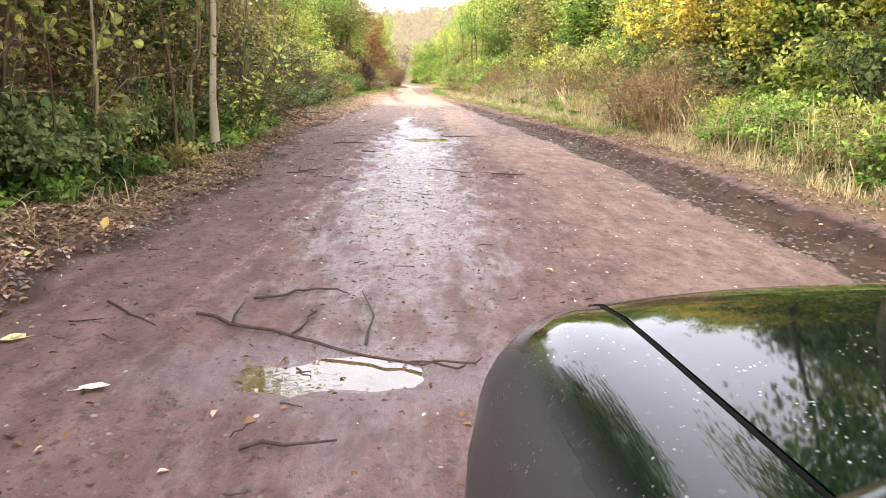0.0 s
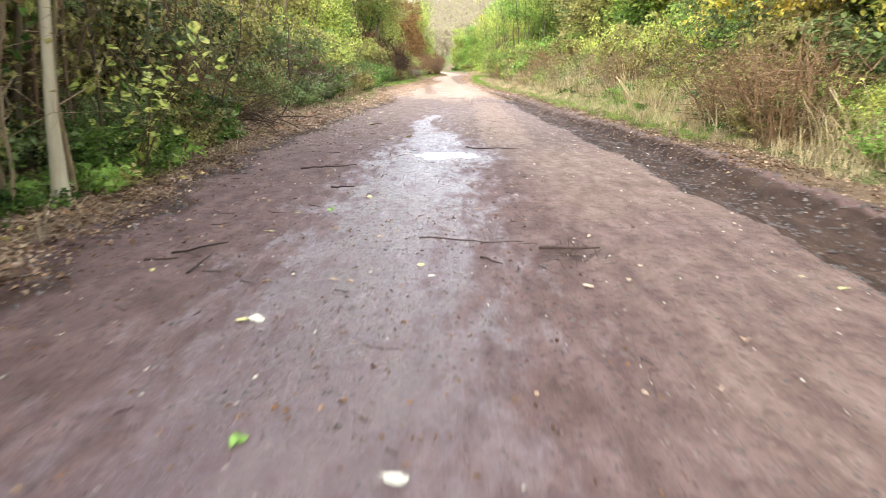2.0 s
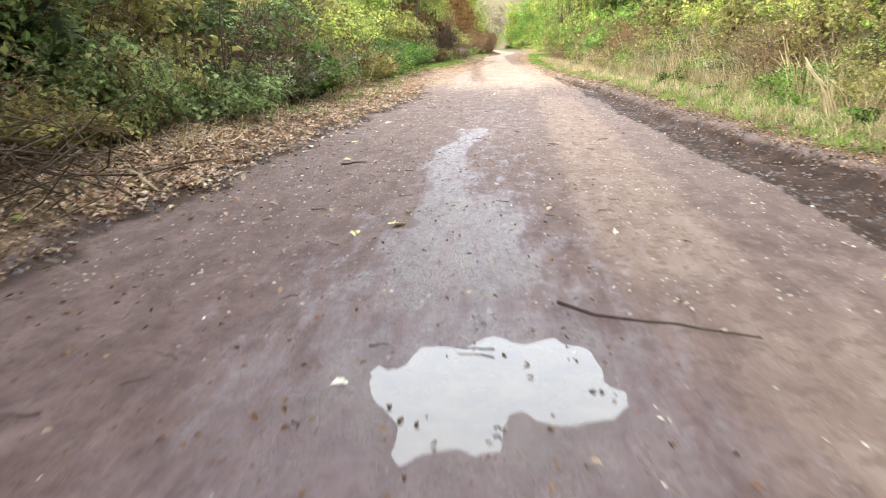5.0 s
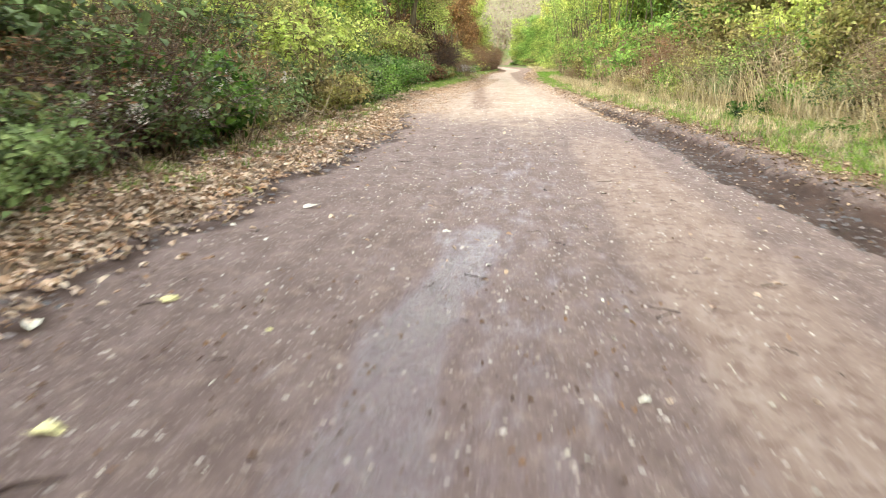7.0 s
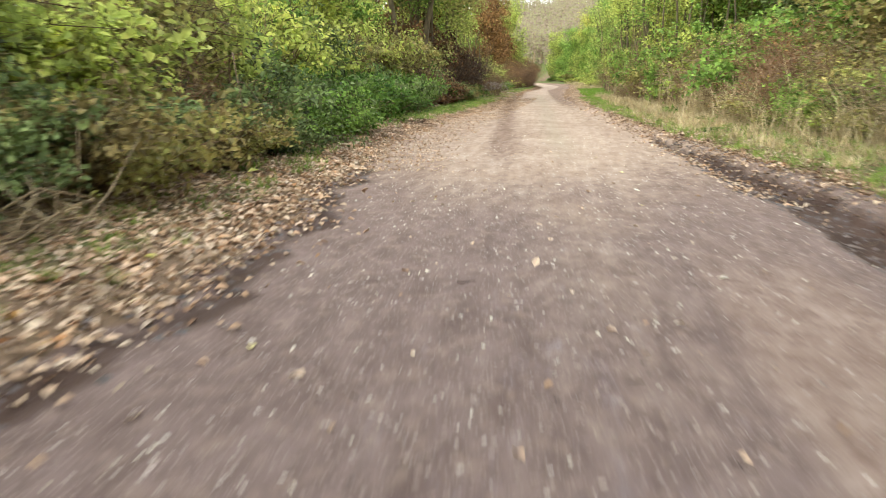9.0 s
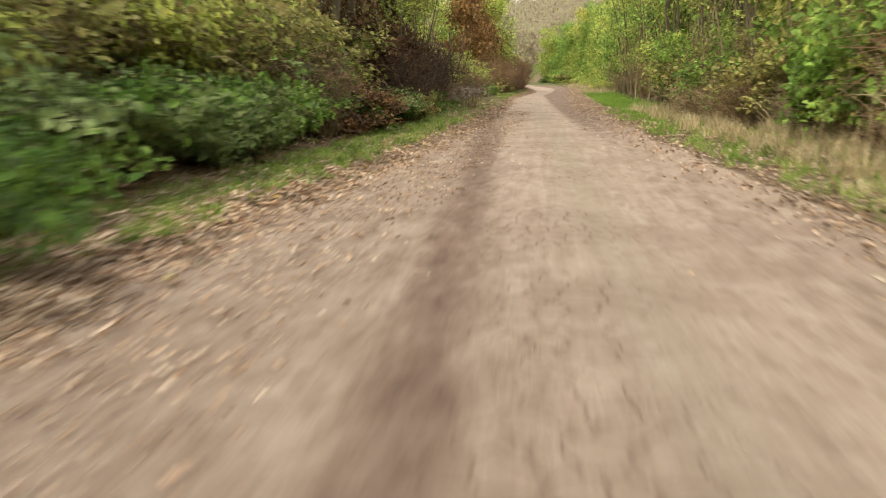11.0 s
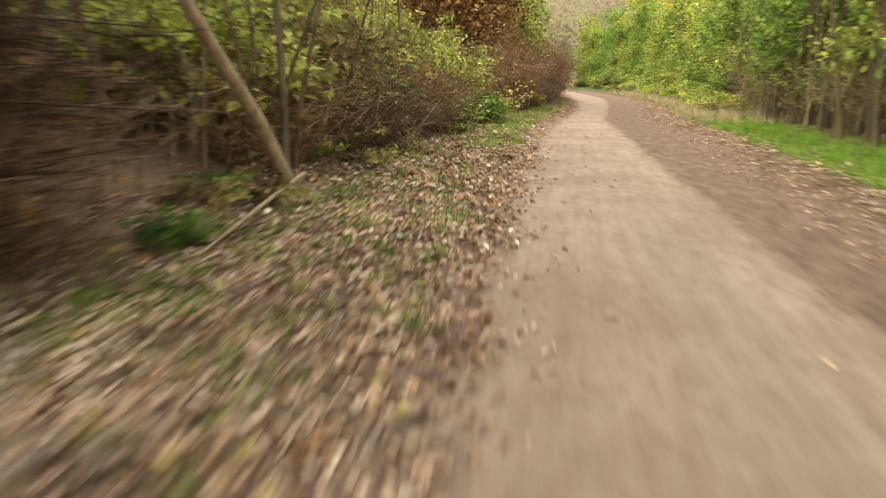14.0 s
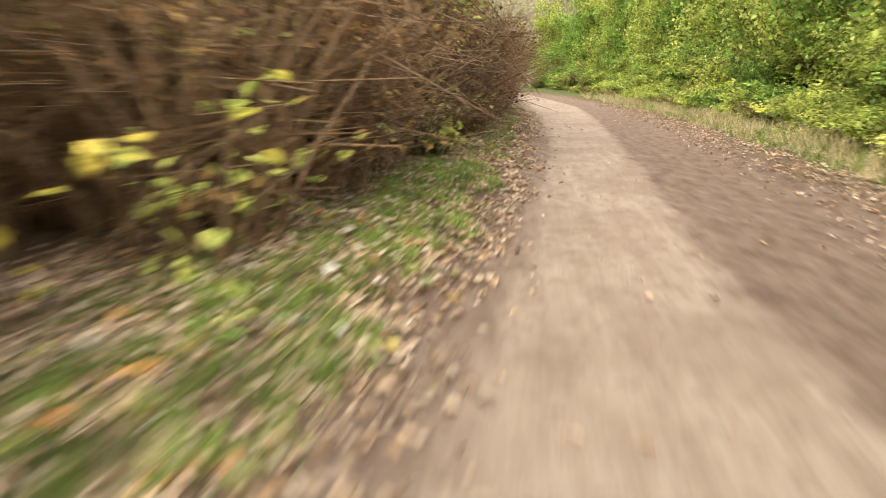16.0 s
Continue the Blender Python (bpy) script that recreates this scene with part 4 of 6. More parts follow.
fallen("large_fallen_leaves", 850, 91, 102, lambda y: (V_LEFT(y) - 0.2, X_LEFT(y) - 0.15), 0.125, M_LITTER, 61, "large dry tan leaves lying on the verge", 0.025)
fallen("large_fallen_leaves", 110, 88, 114, lambda y: (V_LEFT(y) + 0.1, X_LEFT(y) + 0.05), 0.11, M_PALE, 62, "large pale leaves lying on the verge", 0.03)
fallen("coloured_leaves", 1900, 60, 135, lambda y: (V_LEFT(y) - 0.4, X_LEFT(y)), 0.085, M_MIXED, 9, "green, yellow and orange leaves among the litter", 0.02)
fallen("coloured_leaves", 350, 0, 60, lambda y: (V_LEFT(y) - 0.4, X_LEFT(y)), 0.09, M_MIXED, 10, "green and yellow leaves among the litter", 0.02)


fallen("leaf_scraps", 500, 1.5, 26, lambda y: (X_LEFT(y), X_RIGHT(y)), 0.022, M_PALE, 50, "tiny pale leaf scraps trodden into the mud")
fallen("leaf_scraps", 2000, 1.5, 28, lambda y: (X_LEFT(y), centre(y) + 0.9), 0.03, M_BROWN, 51, "dark wet leaf and bark scraps trodden into the mud", 0.004)
fallen("leaf_litter", 7000, 16, 60, lambda y: (X_RIGHT(y) + RUT_W(y) - 0.1, X_RIGHT(y) + RUT_W(y) + 0.7), 0.05, M_DAMPLITTER, 52, "dry leaves along the lip of the rut")


M_CLOD = foliage("churned_mud", [(0.04, 0.026, 0.02), (0.075, 0.05, 0.04), (0.12, 0.085, 0.07)], 0.0, 0.2)


def stones(name, n, y0, y1, where, size, mat, seed, label):
    r, x, y = scatter(n, y0, y1, where, seed)
    z = heights(x, y)
    base = np.array([(1, 0, 0), (0.3, 0.9, 0), (-0.8, 0.5, 0), (-0.7, -0.6, 0), (0.4, -0.9, 0), (0.1, 0.05, 0.45)])
    s = size * r.uniform(0.4, 1.3, n) ** 1.5
    a = r.uniform(0, 6.28, n)
    c, q = np.cos(a), np.sin(a)
    k = base[None] * r.uniform(0.7, 1.3, (n, 6, 1))
    v = np.stack([x[:, None] + s[:, None] * (k[..., 0] * c[:, None] - k[..., 1] * q[:, None]),
                  y[:, None] + s[:, None] * (k[..., 0] * q[:, None] + k[..., 1] * c[:, None]), z[:, None] - 0.003 + s[:, None] * k[..., 2]], -1).reshape(-1, 3)
    i = (np.arange(n) * 6)[:, None]
    b = Buffer()
    b.v, b.count = [v], len(v)
    b.f = np.concatenate([i + np.array(t) for t in ((0, 1, 5), (1, 2, 5), (2, 3, 5), (3, 4, 5), (4, 0, 5))]).tolist()
    return tagged(new(name, b.mesh(name, mat)), label, "gravel", kind="stuff")


M_STONE = foliage("gravel_stones", [(0.10, 0.07, 0.06), (0.20, 0.15, 0.13), (0.34, 0.28, 0.25), (0.5, 0.44, 0.4)], 0.0)
stones("gravel", 9000, 1, 50, lambda y: (X_LEFT(y) + 0.3, X_RIGHT(y)), 0.013, M_STONE, 40, "small stones pressed into the muddy track")
M_PALESTONE = foliage("pale_gravel_stones", [(0.24, 0.18, 0.15), (0.38, 0.30, 0.25), (0.52, 0.44, 0.38), (0.62, 0.55, 0.48)], 0.0, each=0.8, plant=0.0, depth=0.4)
stones("gravel", 14000, 20, 50, lambda y: (X_LEFT(y) + 0.5, X_RIGHT(y) - 0.1), 0.015, M_PALESTONE, 44, "pale small stones pressed into the dry track")
stones("mud_clods", 6500, 0, 50, lambda y: (X_RIGHT(y) - 0.1, X_RIGHT(y) + RUT_W(y) + 0.25), 0.03, M_CLOD, 41, "dark lumps of churned mud in the rut")
stones("mud_clods", 1500, 0, 50, lambda y: (X_LEFT(y) - 0.25, X_LEFT(y) + 0.25), 0.035, M_CLOD, 42, "dark lumps of churned mud at the edge of the track")
stones("mud_crumbs", 9000, 2, 14, lambda y: (X_LEFT(y), X_RIGHT(y)), 0.017, M_CLOD, 43, "dark crumbs of mud on the track")


def blades(name, n, y0, y1, where, h, mat, seed, label, spread=0.35, clump=14, width=0.006):
    m = n // clump
    r, cx, cy = scatter(m, y0, y1, where, seed)
    x = np.repeat(cx, clump) + r.normal(size=m * clump) * 0.05
    y = np.repeat(cy, clump) + r.normal(size=m * clump) * 0.05
    k = len(x)
    base = np.stack([x, y, heights(x, y) - 0.01], 1)
    hh = h * r.uniform(0.4, 1.25, k) * np.repeat(r.uniform(0.6, 1.3, m), clump)
    lean = r.normal(size=(k, 2)) * spread
    mid = base + np.stack([lean[:, 0] * hh * 0.35, lean[:, 1] * hh * 0.35, hh * 0.6], 1)
    tip = base + np.stack([lean[:, 0] * hh, lean[:, 1] * hh, hh * (0.95 - 0.25 * np.abs(lean[:, 0]))], 1)
    a = r.uniform(0, 6.28, k)
    w = np.stack([np.cos(a), np.sin(a), np.zeros(k)], 1) * width
    v = np.stack([base - w, base + w, mid + w * 0.8, mid - w * 0.8, tip], 1).reshape(-1, 3)
    i = (np.arange(k) * 5)[:, None]
    b = Buffer()
    b.v, b.count = [v], len(v)
    b.f = (i + np.array([0, 1, 2, 3])).tolist() + (i + np.array([3, 2, 4])).tolist()
    ob = new(name, b.mesh(name, mat))
    return tagged(ob, label, "grass", kind="stuff")


def verge_r(a, b):
    return lambda y: (X_RIGHT(y) + RUT_W(y) + a, V_RIGHT(y) + b)


blades("dry_grass", 24000, -1, 60, verge_r(0.7, 0.9), 0.24, M_STRAW, 11, "straw-coloured dry grass on the verge", 0.5)
blades("dry_stalks", 9000, 0, 60, lambda y: (V_RIGHT(y) - 0.9, V_RIGHT(y) + 0.6), 0.95, M_STRAW, 12, "tall dry stalks at the foot of the bank", 0.5, 4, 0.007)
blades("short_grass", 36000, 20, 80, verge_r(0.3, -0.1), 0.14, M_GRASS, 13, "short green grass on the verge", 0.5)
blades("short_grass", 26000, 72, 112, lambda y: (X_RIGHT(y) + 1.0, V_RIGHT(y) - 0.1), 0.12, M_LAWN, 28, "dense bright green grass strip beside the track", 0.5)
blades("short_grass", 24000, 74, 150, lambda y: (X_RIGHT(y) + 0.9, V_RIGHT(y) + 0.3), 0.15, M_GRASS, 14, "bright green grass beside the track", 0.5)
blades("dry_grass", 12000, 52, 80, lambda y: (X_RIGHT(y) + 1.2, V_RIGHT(y) + 0.6), 0.35, M_STRAW, 20, "straw-coloured grass beside dry canes", 0.5)
blades("short_grass", 5000, 74, 84, lambda y: (V_LEFT(y) + 0.2, X_LEFT(y) - 0.3), 0.12, M_GRASS, 27, "sparse green grass between fallen leaves", 0.5)
blades("short_grass", 16000, 56, 75, lambda y: (V_LEFT(y) + 0.1, X_LEFT(y) - 0.3), 0.14, M_GRASS, 15, "green grass strip on the verge", 0.5)
blades("twig_litter", 2600, -1, 44, lambda y: (V_LEFT(y) - 0.8, X_LEFT(y) - 0.1), 0.22, M_CANE, 21, "dry twigs and straw lying on the leaves", 2.4, 3, 0.004)
blades("twig_litter", 6000, 0, 60, lambda y: (X_RIGHT(y) + RUT_W(y) + 0.2, V_RIGHT(y)), 0.2, M_CANE, 22, "dry twigs and straw lying on the verge", 2.4, 3, 0.004)
blades("short_grass", 13000, 97, 118, lambda y: (X_LEFT(y) - 1.1, X_LEFT(y) - 0.15), 0.11, M_GRASS, 26, "green grass at the edge of the track", 0.6)
blades("short_grass", 15000, 84, 140, lambda y: (V_LEFT(y) + 0.1, X_LEFT(y) - 0.2), 0.12, M_GRASS, 16, "green grass between fallen leaves", 0.5)
blades("short_grass", 4500, 30, 56, lambda y: (V_LEFT(y) + 0.1, X_LEFT(y) - 0.5), 0.13, M_GRASS, 17, "green grass between fallen leaves", 0.5)
blades("dry_grass", 1300, 0, 40, lambda y: (V_LEFT(y) - 0.8, V_LEFT(y) + 0.8), 0.35, M_STRAW, 18, "flattened dry grass under the bushes", 1.3, 5)


blades("dry_grass", 12000, 108, 165, lambda y: (X_RIGHT(y) + 0.8, V_RIGHT(y) + 0.8), 0.4, M_STRAW, 19, "straw-coloured grass at the foot of the bank", 0.5)


def woodland():
    """The wood that goes on behind the thickets on both sides."""
    r = np.random.RandomState(34)
    b, w = Buffer(), Buffer()
    for k in range(1150):
        side = -1 if r.uniform() < 0.5 else 1
        y = r.uniform(-45, 205)
        x = float(V_LEFT(y) - r.uniform(12, 62)) if side < 0 else float(V_RIGHT(y) + r.uniform(11, 62))
        z, hh = lay(x, y), r.uniform(6, 10)
        m = 110
        p = np.array([x, y, z + hh * 0.55]) + r.normal(size=(m, 3)) * (1.3, 1.3, hh * 0.22)
        s = r.uniform(0.4, 0.75, m)
        b.leaves(p, unit(r, m), unit(r, m) + (0, 0, 0.6), s, s * 0.75, False)
        w.tube([(x, y, z - 0.3), (x + r.normal() * 0.2, y, z + hh * 0.8)], (0.13, 0.04), 5)
    root = thing("woodland", "autumn wood behind the thickets in yellow-green and brown", "woods", kind="stuff")
    piece("trunks", w, M_BARK, root)
    piece("crowns", b, M_WOODS, root)


def far_woods():
    r = np.random.RandomState(33)
    b, w = Buffer(), Buffer()
    n = 800
    x, y = r.uniform(-90, 80, n), r.uniform(215, 420, n)
    z = heights(x, y)
    for k in range(n):
        hh = r.uniform(7, 13)
        m = 210
        c = np.array([x[k], y[k], z[k] + hh * 0.42])
        p = c + r.normal(size=(m, 3)) * (1.6, 1.6, hh * 0.27)
        s = r.uniform(0.4, 0.85, m)
        b.leaves(p, unit(r, m) * (1, 0.3, 1), unit(r, m) * 0.4 + (0, -0.7, 0.6), s, s * 0.8, False, 0.05)
        w.tube([(x[k], y[k], z[k] - 0.3), (x[k], y[k], z[k] + hh * 0.7)], (0.18, 0.06), 4)
    root = thing("far_woods", "autumn woods in brown and yellow on the hill behind the bend", "woods", kind="stuff")
    piece("trunks", w, M_CANE, root)
    piece("crowns", b, M_FAR, root)


M_FAR = foliage("far_autumn_leaves", [(0.23, 0.165, 0.125), (0.29, 0.22, 0.165), (0.32, 0.26, 0.17), (0.29, 0.28, 0.14), (0.34, 0.31, 0.15)], 0.3, each=0.06, plant=0.0, depth=0.15)
M_WOODS = foliage("woodland_leaves", [(0.10, 0.12, 0.03), (0.26, 0.28, 0.07), (0.44, 0.42, 0.11), (0.40, 0.27, 0.10), (0.52, 0.46, 0.12)], 0.4)
far_woods()
woodland()


# ---------------------------------------------------------------- puddles
def puddle(x, y, a, b, seed, label):
    r = np.random.RandomState(seed)
    bm = bmesh.new()
    z = lay(x, y) + 0.024
    vs = []
    for k in range(90):
        w = 2 * math.pi * k / 90
        q = 1.22 + 0.12 * math.sin(w * 3 + seed) + 0.07 * math.sin(w * 5 + 2 * seed) + 0.05 * math.sin(w * 8 + seed) + 0.04 * math.sin(w * 13 + 1) + 0.03 * math.sin(w * 21)
        vs.append(bm.verts.new((x + a * q * math.cos(w), y + b * q * math.sin(w), z)))
    bm.faces.new(vs)
    me = bpy.data.meshes.new("puddle")
    bm.to_mesh(me)
    me.materials.append(M_WATER)
    return tagged(new("puddle", me), label, "puddle", "puddles on the track")


puddle(*PUDDLES[0], 1, "small muddy puddle in a pothole of the track")
puddle(*PUDDLES[1], 2, "wide bright puddle across the wet track")

# ---------------------------------------------------------------- the car at the start of the track
def paint_material():
    m, n, l, out = nodes_of("dark_green_car_paint")
    tc = n.new("ShaderNodeTexCoord")
    v = tc.outputs["Object"]
    dust = noise_of(n, l, v, 2.5, 6, 0.65)
    specks = noise_of(n, l, v, 90.0, 3, 0.6)
    spots = n.new("ShaderNodeTexVoronoi")
    spots.inputs["Scale"].default_value = 85.0
    l.new(v, spots.inputs["Vector"])
    drops = calc(n, l, "MULTIPLY", calc(n, l, "LESS_THAN", spots.outputs["Distance"], calc(n, l, "MULTIPLY", specks, 0.28)), span(n, l, noise_of(n, l, v, 7.0, 2), 0.5, 0.6))
    col = blend(n, l, calc(n, l, "MULTIPLY", span(n, l, dust, 0.4, 0.8), 0.2), (0.002, 0.006, 0.005), (0.05, 0.05, 0.046))
    sep = n.new("ShaderNodeSeparateXYZ")
    l.new(v, sep.inputs[0])
    splash = calc(n, l, "MULTIPLY", span(n, l, calc(n, l, "ADD", sep.outputs[0], calc(n, l, "MULTIPLY", dust, 0.06)), 0.235, 0.175), 0.85)
    col = blend(n, l, splash, col, (0.065, 0.062, 0.064))
    col = blend(n, l, calc(n, l, "MULTIPLY", span(n, l, specks, 0.62, 0.72), 0.15), col, (0.30, 0.28, 0.25))
    col = blend(n, l, calc(n, l, "MULTIPLY", drops, 0.6), col, (0.6, 0.6, 0.58))
    p = n.new("ShaderNodeBsdfPrincipled")
    l.new(col, p.inputs["Base Color"])
    p.inputs["Specular IOR Level"].default_value = 0.34
    p.inputs["Coat Weight"].default_value = 0.0
    p.inputs["Coat Roughness"].default_value = 0.04
    l.new(calc(n, l, "ADD", calc(n, l, "MULTIPLY", splash, 0.4), calc(n, l, "ADD", 0.015, calc(n, l, "MULTIPLY", dust, 0.05))), p.inputs["Roughness"])
    l.new(p.outputs[0], out.inputs[0])
    return m


def plain(name, colour, rough, metal=0.0, grain=30.0, wear=0.25, coat=0.0, shine=0.5):
    m, n, l, out = nodes_of(name)
    tc = n.new("ShaderNodeTexCoord")
    t = noise_of(n, l, tc.outputs["Object"], grain, 5, 0.6)
    dirt = noise_of(n, l, tc.outputs["Object"], 2.2, 4, 0.6)
    col = blend(n, l, calc(n, l, "MULTIPLY", span(n, l, dirt, 0.45, 0.8), wear), colour, (0.16, 0.12, 0.09))
    p = n.new("ShaderNodeBsdfPrincipled")
    l.new(col, p.inputs["Base Color"])
    p.inputs["Metallic"].default_value, p.inputs["Coat Weight"].default_value = metal, coat
    l.new(calc(n, l, "ADD", rough - 0.08, calc(n, l, "MULTIPLY", t, 0.16)), p.inputs["Roughness"])
    p.inputs["Specular IOR Level"].default_value = shine
    l.new(bump_of(n, l, t, 0.15, 0.004), p.inputs["Normal"])
    l.new(p.outputs[0], out.inputs[0])
    return m


def glass_material(name, tint):
    m, n, l, out = nodes_of(name)
    p = n.new("ShaderNodeBsdfPrincipled")
    p.inputs["Base Color"].default_value = (*tint, 1)
    p.inputs["Roughness"].default_value = 0.02
    p.inputs["Transmission Weight"].default_value = 0.9
    l.new(p.outputs[0], out.inputs[0])
    return m


M_PAINT = paint_material()
M_RUBBER = plain("black_rubber", (0.004, 0.004, 0.004), 0.85, wear=0.0, shine=0.08)
M_FLARE = plain("grey_plastic_trim", (0.045, 0.043, 0.04), 0.45, 0, 60, 0.4)
M_CHROME = plain("dull_chrome", (0.6, 0.6, 0.6), 0.2, 1.0)
M_LAMP = glass_material("lamp_glass", (0.9, 0.9, 0.88))
M_GLASS = glass_material("car_glass", (0.6, 0.68, 0.64))

CX = 0.98        # the car's centre line
HALF = 0.87      # half its width


def skin(rows_of_points, close=False):
    """A smooth sheet through rows of points."""
    bm = bmesh.new()
    grid = [[bm.verts.new(p) for p in r] for r in rows_of_points]
    for a, b in zip(grid, grid[1:]):
        for k in range(len(a) - 1):
            bm.faces.new((a[k], a[k + 1], b[k + 1], b[k]))
    bmesh.ops.recalc_face_normals(bm, faces=bm.faces)
    return bm


def part(name, bm, mat, parent, label="", bevel=0.0, thick=0.0, smooth_faces=True):
    if thick:
        bmesh.ops.solidify(bm, geom=bm.faces[:], thickness=thick)
    if bevel:
        bmesh.ops.bevel(bm, geom=bm.edges[:], offset=bevel, segments=2, affect="EDGES", profile=0.6)
    me = bpy.data.meshes.new(name)
    bm.to_mesh(me)
    bm.free()
    if smooth_faces:
        me.polygons.foreach_set("use_smooth", np.ones(len(me.polygons), bool))
        me.set_sharp_from_angle(angle=radians(35))
    me.materials.append(mat)
    ob = new(name, me)
    ob.parent = parent
    if label:
        tagged(ob, label)
    return ob


def box(x0, x1, y0, y1, z0, z1):
    bm = bmesh.new()
    bmesh.ops.create_cube(bm, size=1.0, matrix=Matrix.Translation(((x0 + x1) / 2, (y0 + y1) / 2, (z0 + z1) / 2)) @ Matrix.Diagonal((x1 - x0, y1 - y0, z1 - z0, 1)))
    return bm


def nose(y):
    """How far the body draws in and drops towards the front."""
    t = max(0.0, (y - 1.05) / 0.62)
    return 0.20 * t ** 3.0, 0.17 * t ** 2.6


def hood_z(a, y):
    """Height of the bonnet; a runs from 0 on the centre line to 1 at the side seam."""
    return 0.985 - 0.05 * a ** 2.2 - 0.05 * (y - 0.5) - nose(y)[1]


def build_car():
    root = thing("car", "dark green car with a dusty rain-spotted bonnet standing on the track", "car")
    seam = 0.655
    ys = [0.42, 0.6, 0.8, 1.0, 1.15, 1.3, 1.42, 1.52, 1.6, 1.655, 1.69]
    hood = []
    for y in ys:
        wd = seam - nose(y)[0] * 0.35
        hood.append([(CX + s * wd, y, hood_z(abs(s), y)) for s in np.linspace(-1, 1, 25)])
    part("bonnet", skin(hood), M_PAINT, root, "green bonnet with rain spots and leaf specks", thick=-0.004)
    for sgn in (-1, 1):
        fender, flare, strip = [], [], []
        for y in ys:
            inn, drop = nose(y)
            wd = seam - inn * 0.35 + 0.007
            zt = hood_z(1, y) - 0.004
            outer = HALF - inn
            sect = []
            for a in np.linspace(0, 1, 9):
                w = a * math.pi / 2
                sect.append((CX + sgn * (wd + (outer - wd) * math.sin(w) ** 0.9), y, zt - 0.20 * (1 - math.cos(w)) ** 0.95))
            sect += [(CX + sgn * (outer + 0.012), y, zt - 0.27), (CX + sgn * (outer + 0.014), y, zt - 0.36)]
            fender.append(sect)
            strip.append((CX + sgn * (wd - 0.003), y, zt + 0.002))
        part("front_wing", skin(fender), M_PAINT, root, thick=-0.004)
        b = Buffer()
        b.tube(strip, [0.0048] * len(strip), 6)
        piece("bonnet_seal", b, M_RUBBER, root, "black rubber strip along the bonnet's edge", False)
        # wheel-arch flare
        arch = []
        for k in range(15):
            w = math.pi * k / 14
            y, z = 0.90 + 0.42 * math.cos(w), 0.27 + 0.40 * math.sin(w)
            arch.append([(CX + sgn * (HALF - 0.03), y, z - 0.0), (CX + sgn * (HALF + 0.012), y, z + 0.02), (CX + sgn * (HALF + 0.03), y * 1.0, z - 0.03), (CX + sgn * (HALF + 0.02), 0.90 + (y - 0.90) * 0.93, 0.27 + (z - 0.27) * 0.9)])
        part("wheel_arch", skin(arch), M_FLARE, root, "dusty grey plastic wheel arch")
        # door, sill, window and pillars
        part("door", box(*sorted((CX + sgn * (HALF - 0.05), CX + sgn * (HALF - 0.005))), -0.72, 0.38, 0.30, 0.93), M_PAINT, root, bevel=0.015)
        part("rear_wing", box(*sorted((CX + sgn * (HALF - 0.07), CX + sgn * (HALF - 0.005))), -2.55, -0.74, 0.30, 0.93), M_PAINT, root, bevel=0.02)
        for y0, y1 in ((-0.70, 0.10), (-1.75, -0.78)):
            part("side_window", skin([[(CX + sgn * (HALF - 0.05), y0, 0.94), (CX + sgn * (HALF - 0.05), y1 + (0.25 if y1 > 0 else 0), 0.94)],
                                      [(CX + sgn * (HALF - 0.20), y0, 1.42), (CX + sgn * (HALF - 0.20), y1 - 0.12, 1.42)]]), M_GLASS, root, thick=0.004)
        for pts in ([(CX + sgn * (HALF - 0.07), 0.42, 0.94), (CX + sgn * (HALF - 0.21), -0.08, 1.44)],
                    [(CX + sgn * (HALF - 0.06), -0.74, 0.92), (CX + sgn * (HALF - 0.2), -0.76, 1.44)],
                    [(CX + sgn * (HALF - 0.06), -2.2, 0.92), (CX + sgn * (HALF - 0.2), -1.85, 1.44)]):
            b = Buffer()
            b.tube(pts, (0.035, 0.03), 8)
            piece("pillar", b, M_PAINT, root, "", False)
        # lamp, wheels
        bm = bmesh.new()
        bmesh.ops.create_uvsphere(bm, u_segments=18, v_segments=10, radius=0.085, matrix=Matrix.Translation((CX + sgn * 0.56, 1.60, 0.66)) @ Matrix.Diagonal((1, 0.5, 1, 1)))
        part("headlight", bm, M_LAMP, root, "round glass headlight")
        for wy in (0.90, -1.62):
            w = new("wheel")
            w.parent = root
            w.location = (CX + sgn * (HALF - 0.09), wy, 0.225)
            tyre = []
            for k in range(33):
                a = 2 * math.pi * k / 32
                tyre.append([(xx, math.cos(a) * r, math.sin(a) * r) for xx, r in ((-0.09, 0.2), (-0.10, 0.29), (-0.08, 0.325), (0.0, 0.335), (0.08, 0.325), (0.10, 0.29), (0.09, 0.2))])
            part("tyre", skin(tyre), M_RUBBER, w)
            rim = [[(xx, math.cos(a) * r, math.sin(a) * r) for xx, r in ((0.07 * sgn, 0.205), (0.06 * sgn, 0.17), (0.02 * sgn, 0.15), (0.05 * sgn, 0.06), (0.055 * sgn, 0.0))] for a in np.linspace(0, 2 * math.pi, 25)]
            part("rim", skin(rim), M_CHROME, w, "dull steel rim")
    part("front_panel", box(CX - 0.62, CX + 0.62, 1.50, 1.60, 0.42, 0.76), M_PAINT, root, bevel=0.03)
    part("grille", box(CX - 0.36, CX + 0.36, 1.59, 1.62, 0.56, 0.72), M_RUBBER, root, bevel=0.01)
    part("front_bumper", box(CX - 0.80, CX + 0.80, 1.52, 1.70, 0.33, 0.50), M_FLARE, root, bevel=0.04)
    part("rear_bumper", box(CX - 0.80, CX + 0.80, -2.68, -2.52, 0.33, 0.50), M_FLARE, root, bevel=0.04)
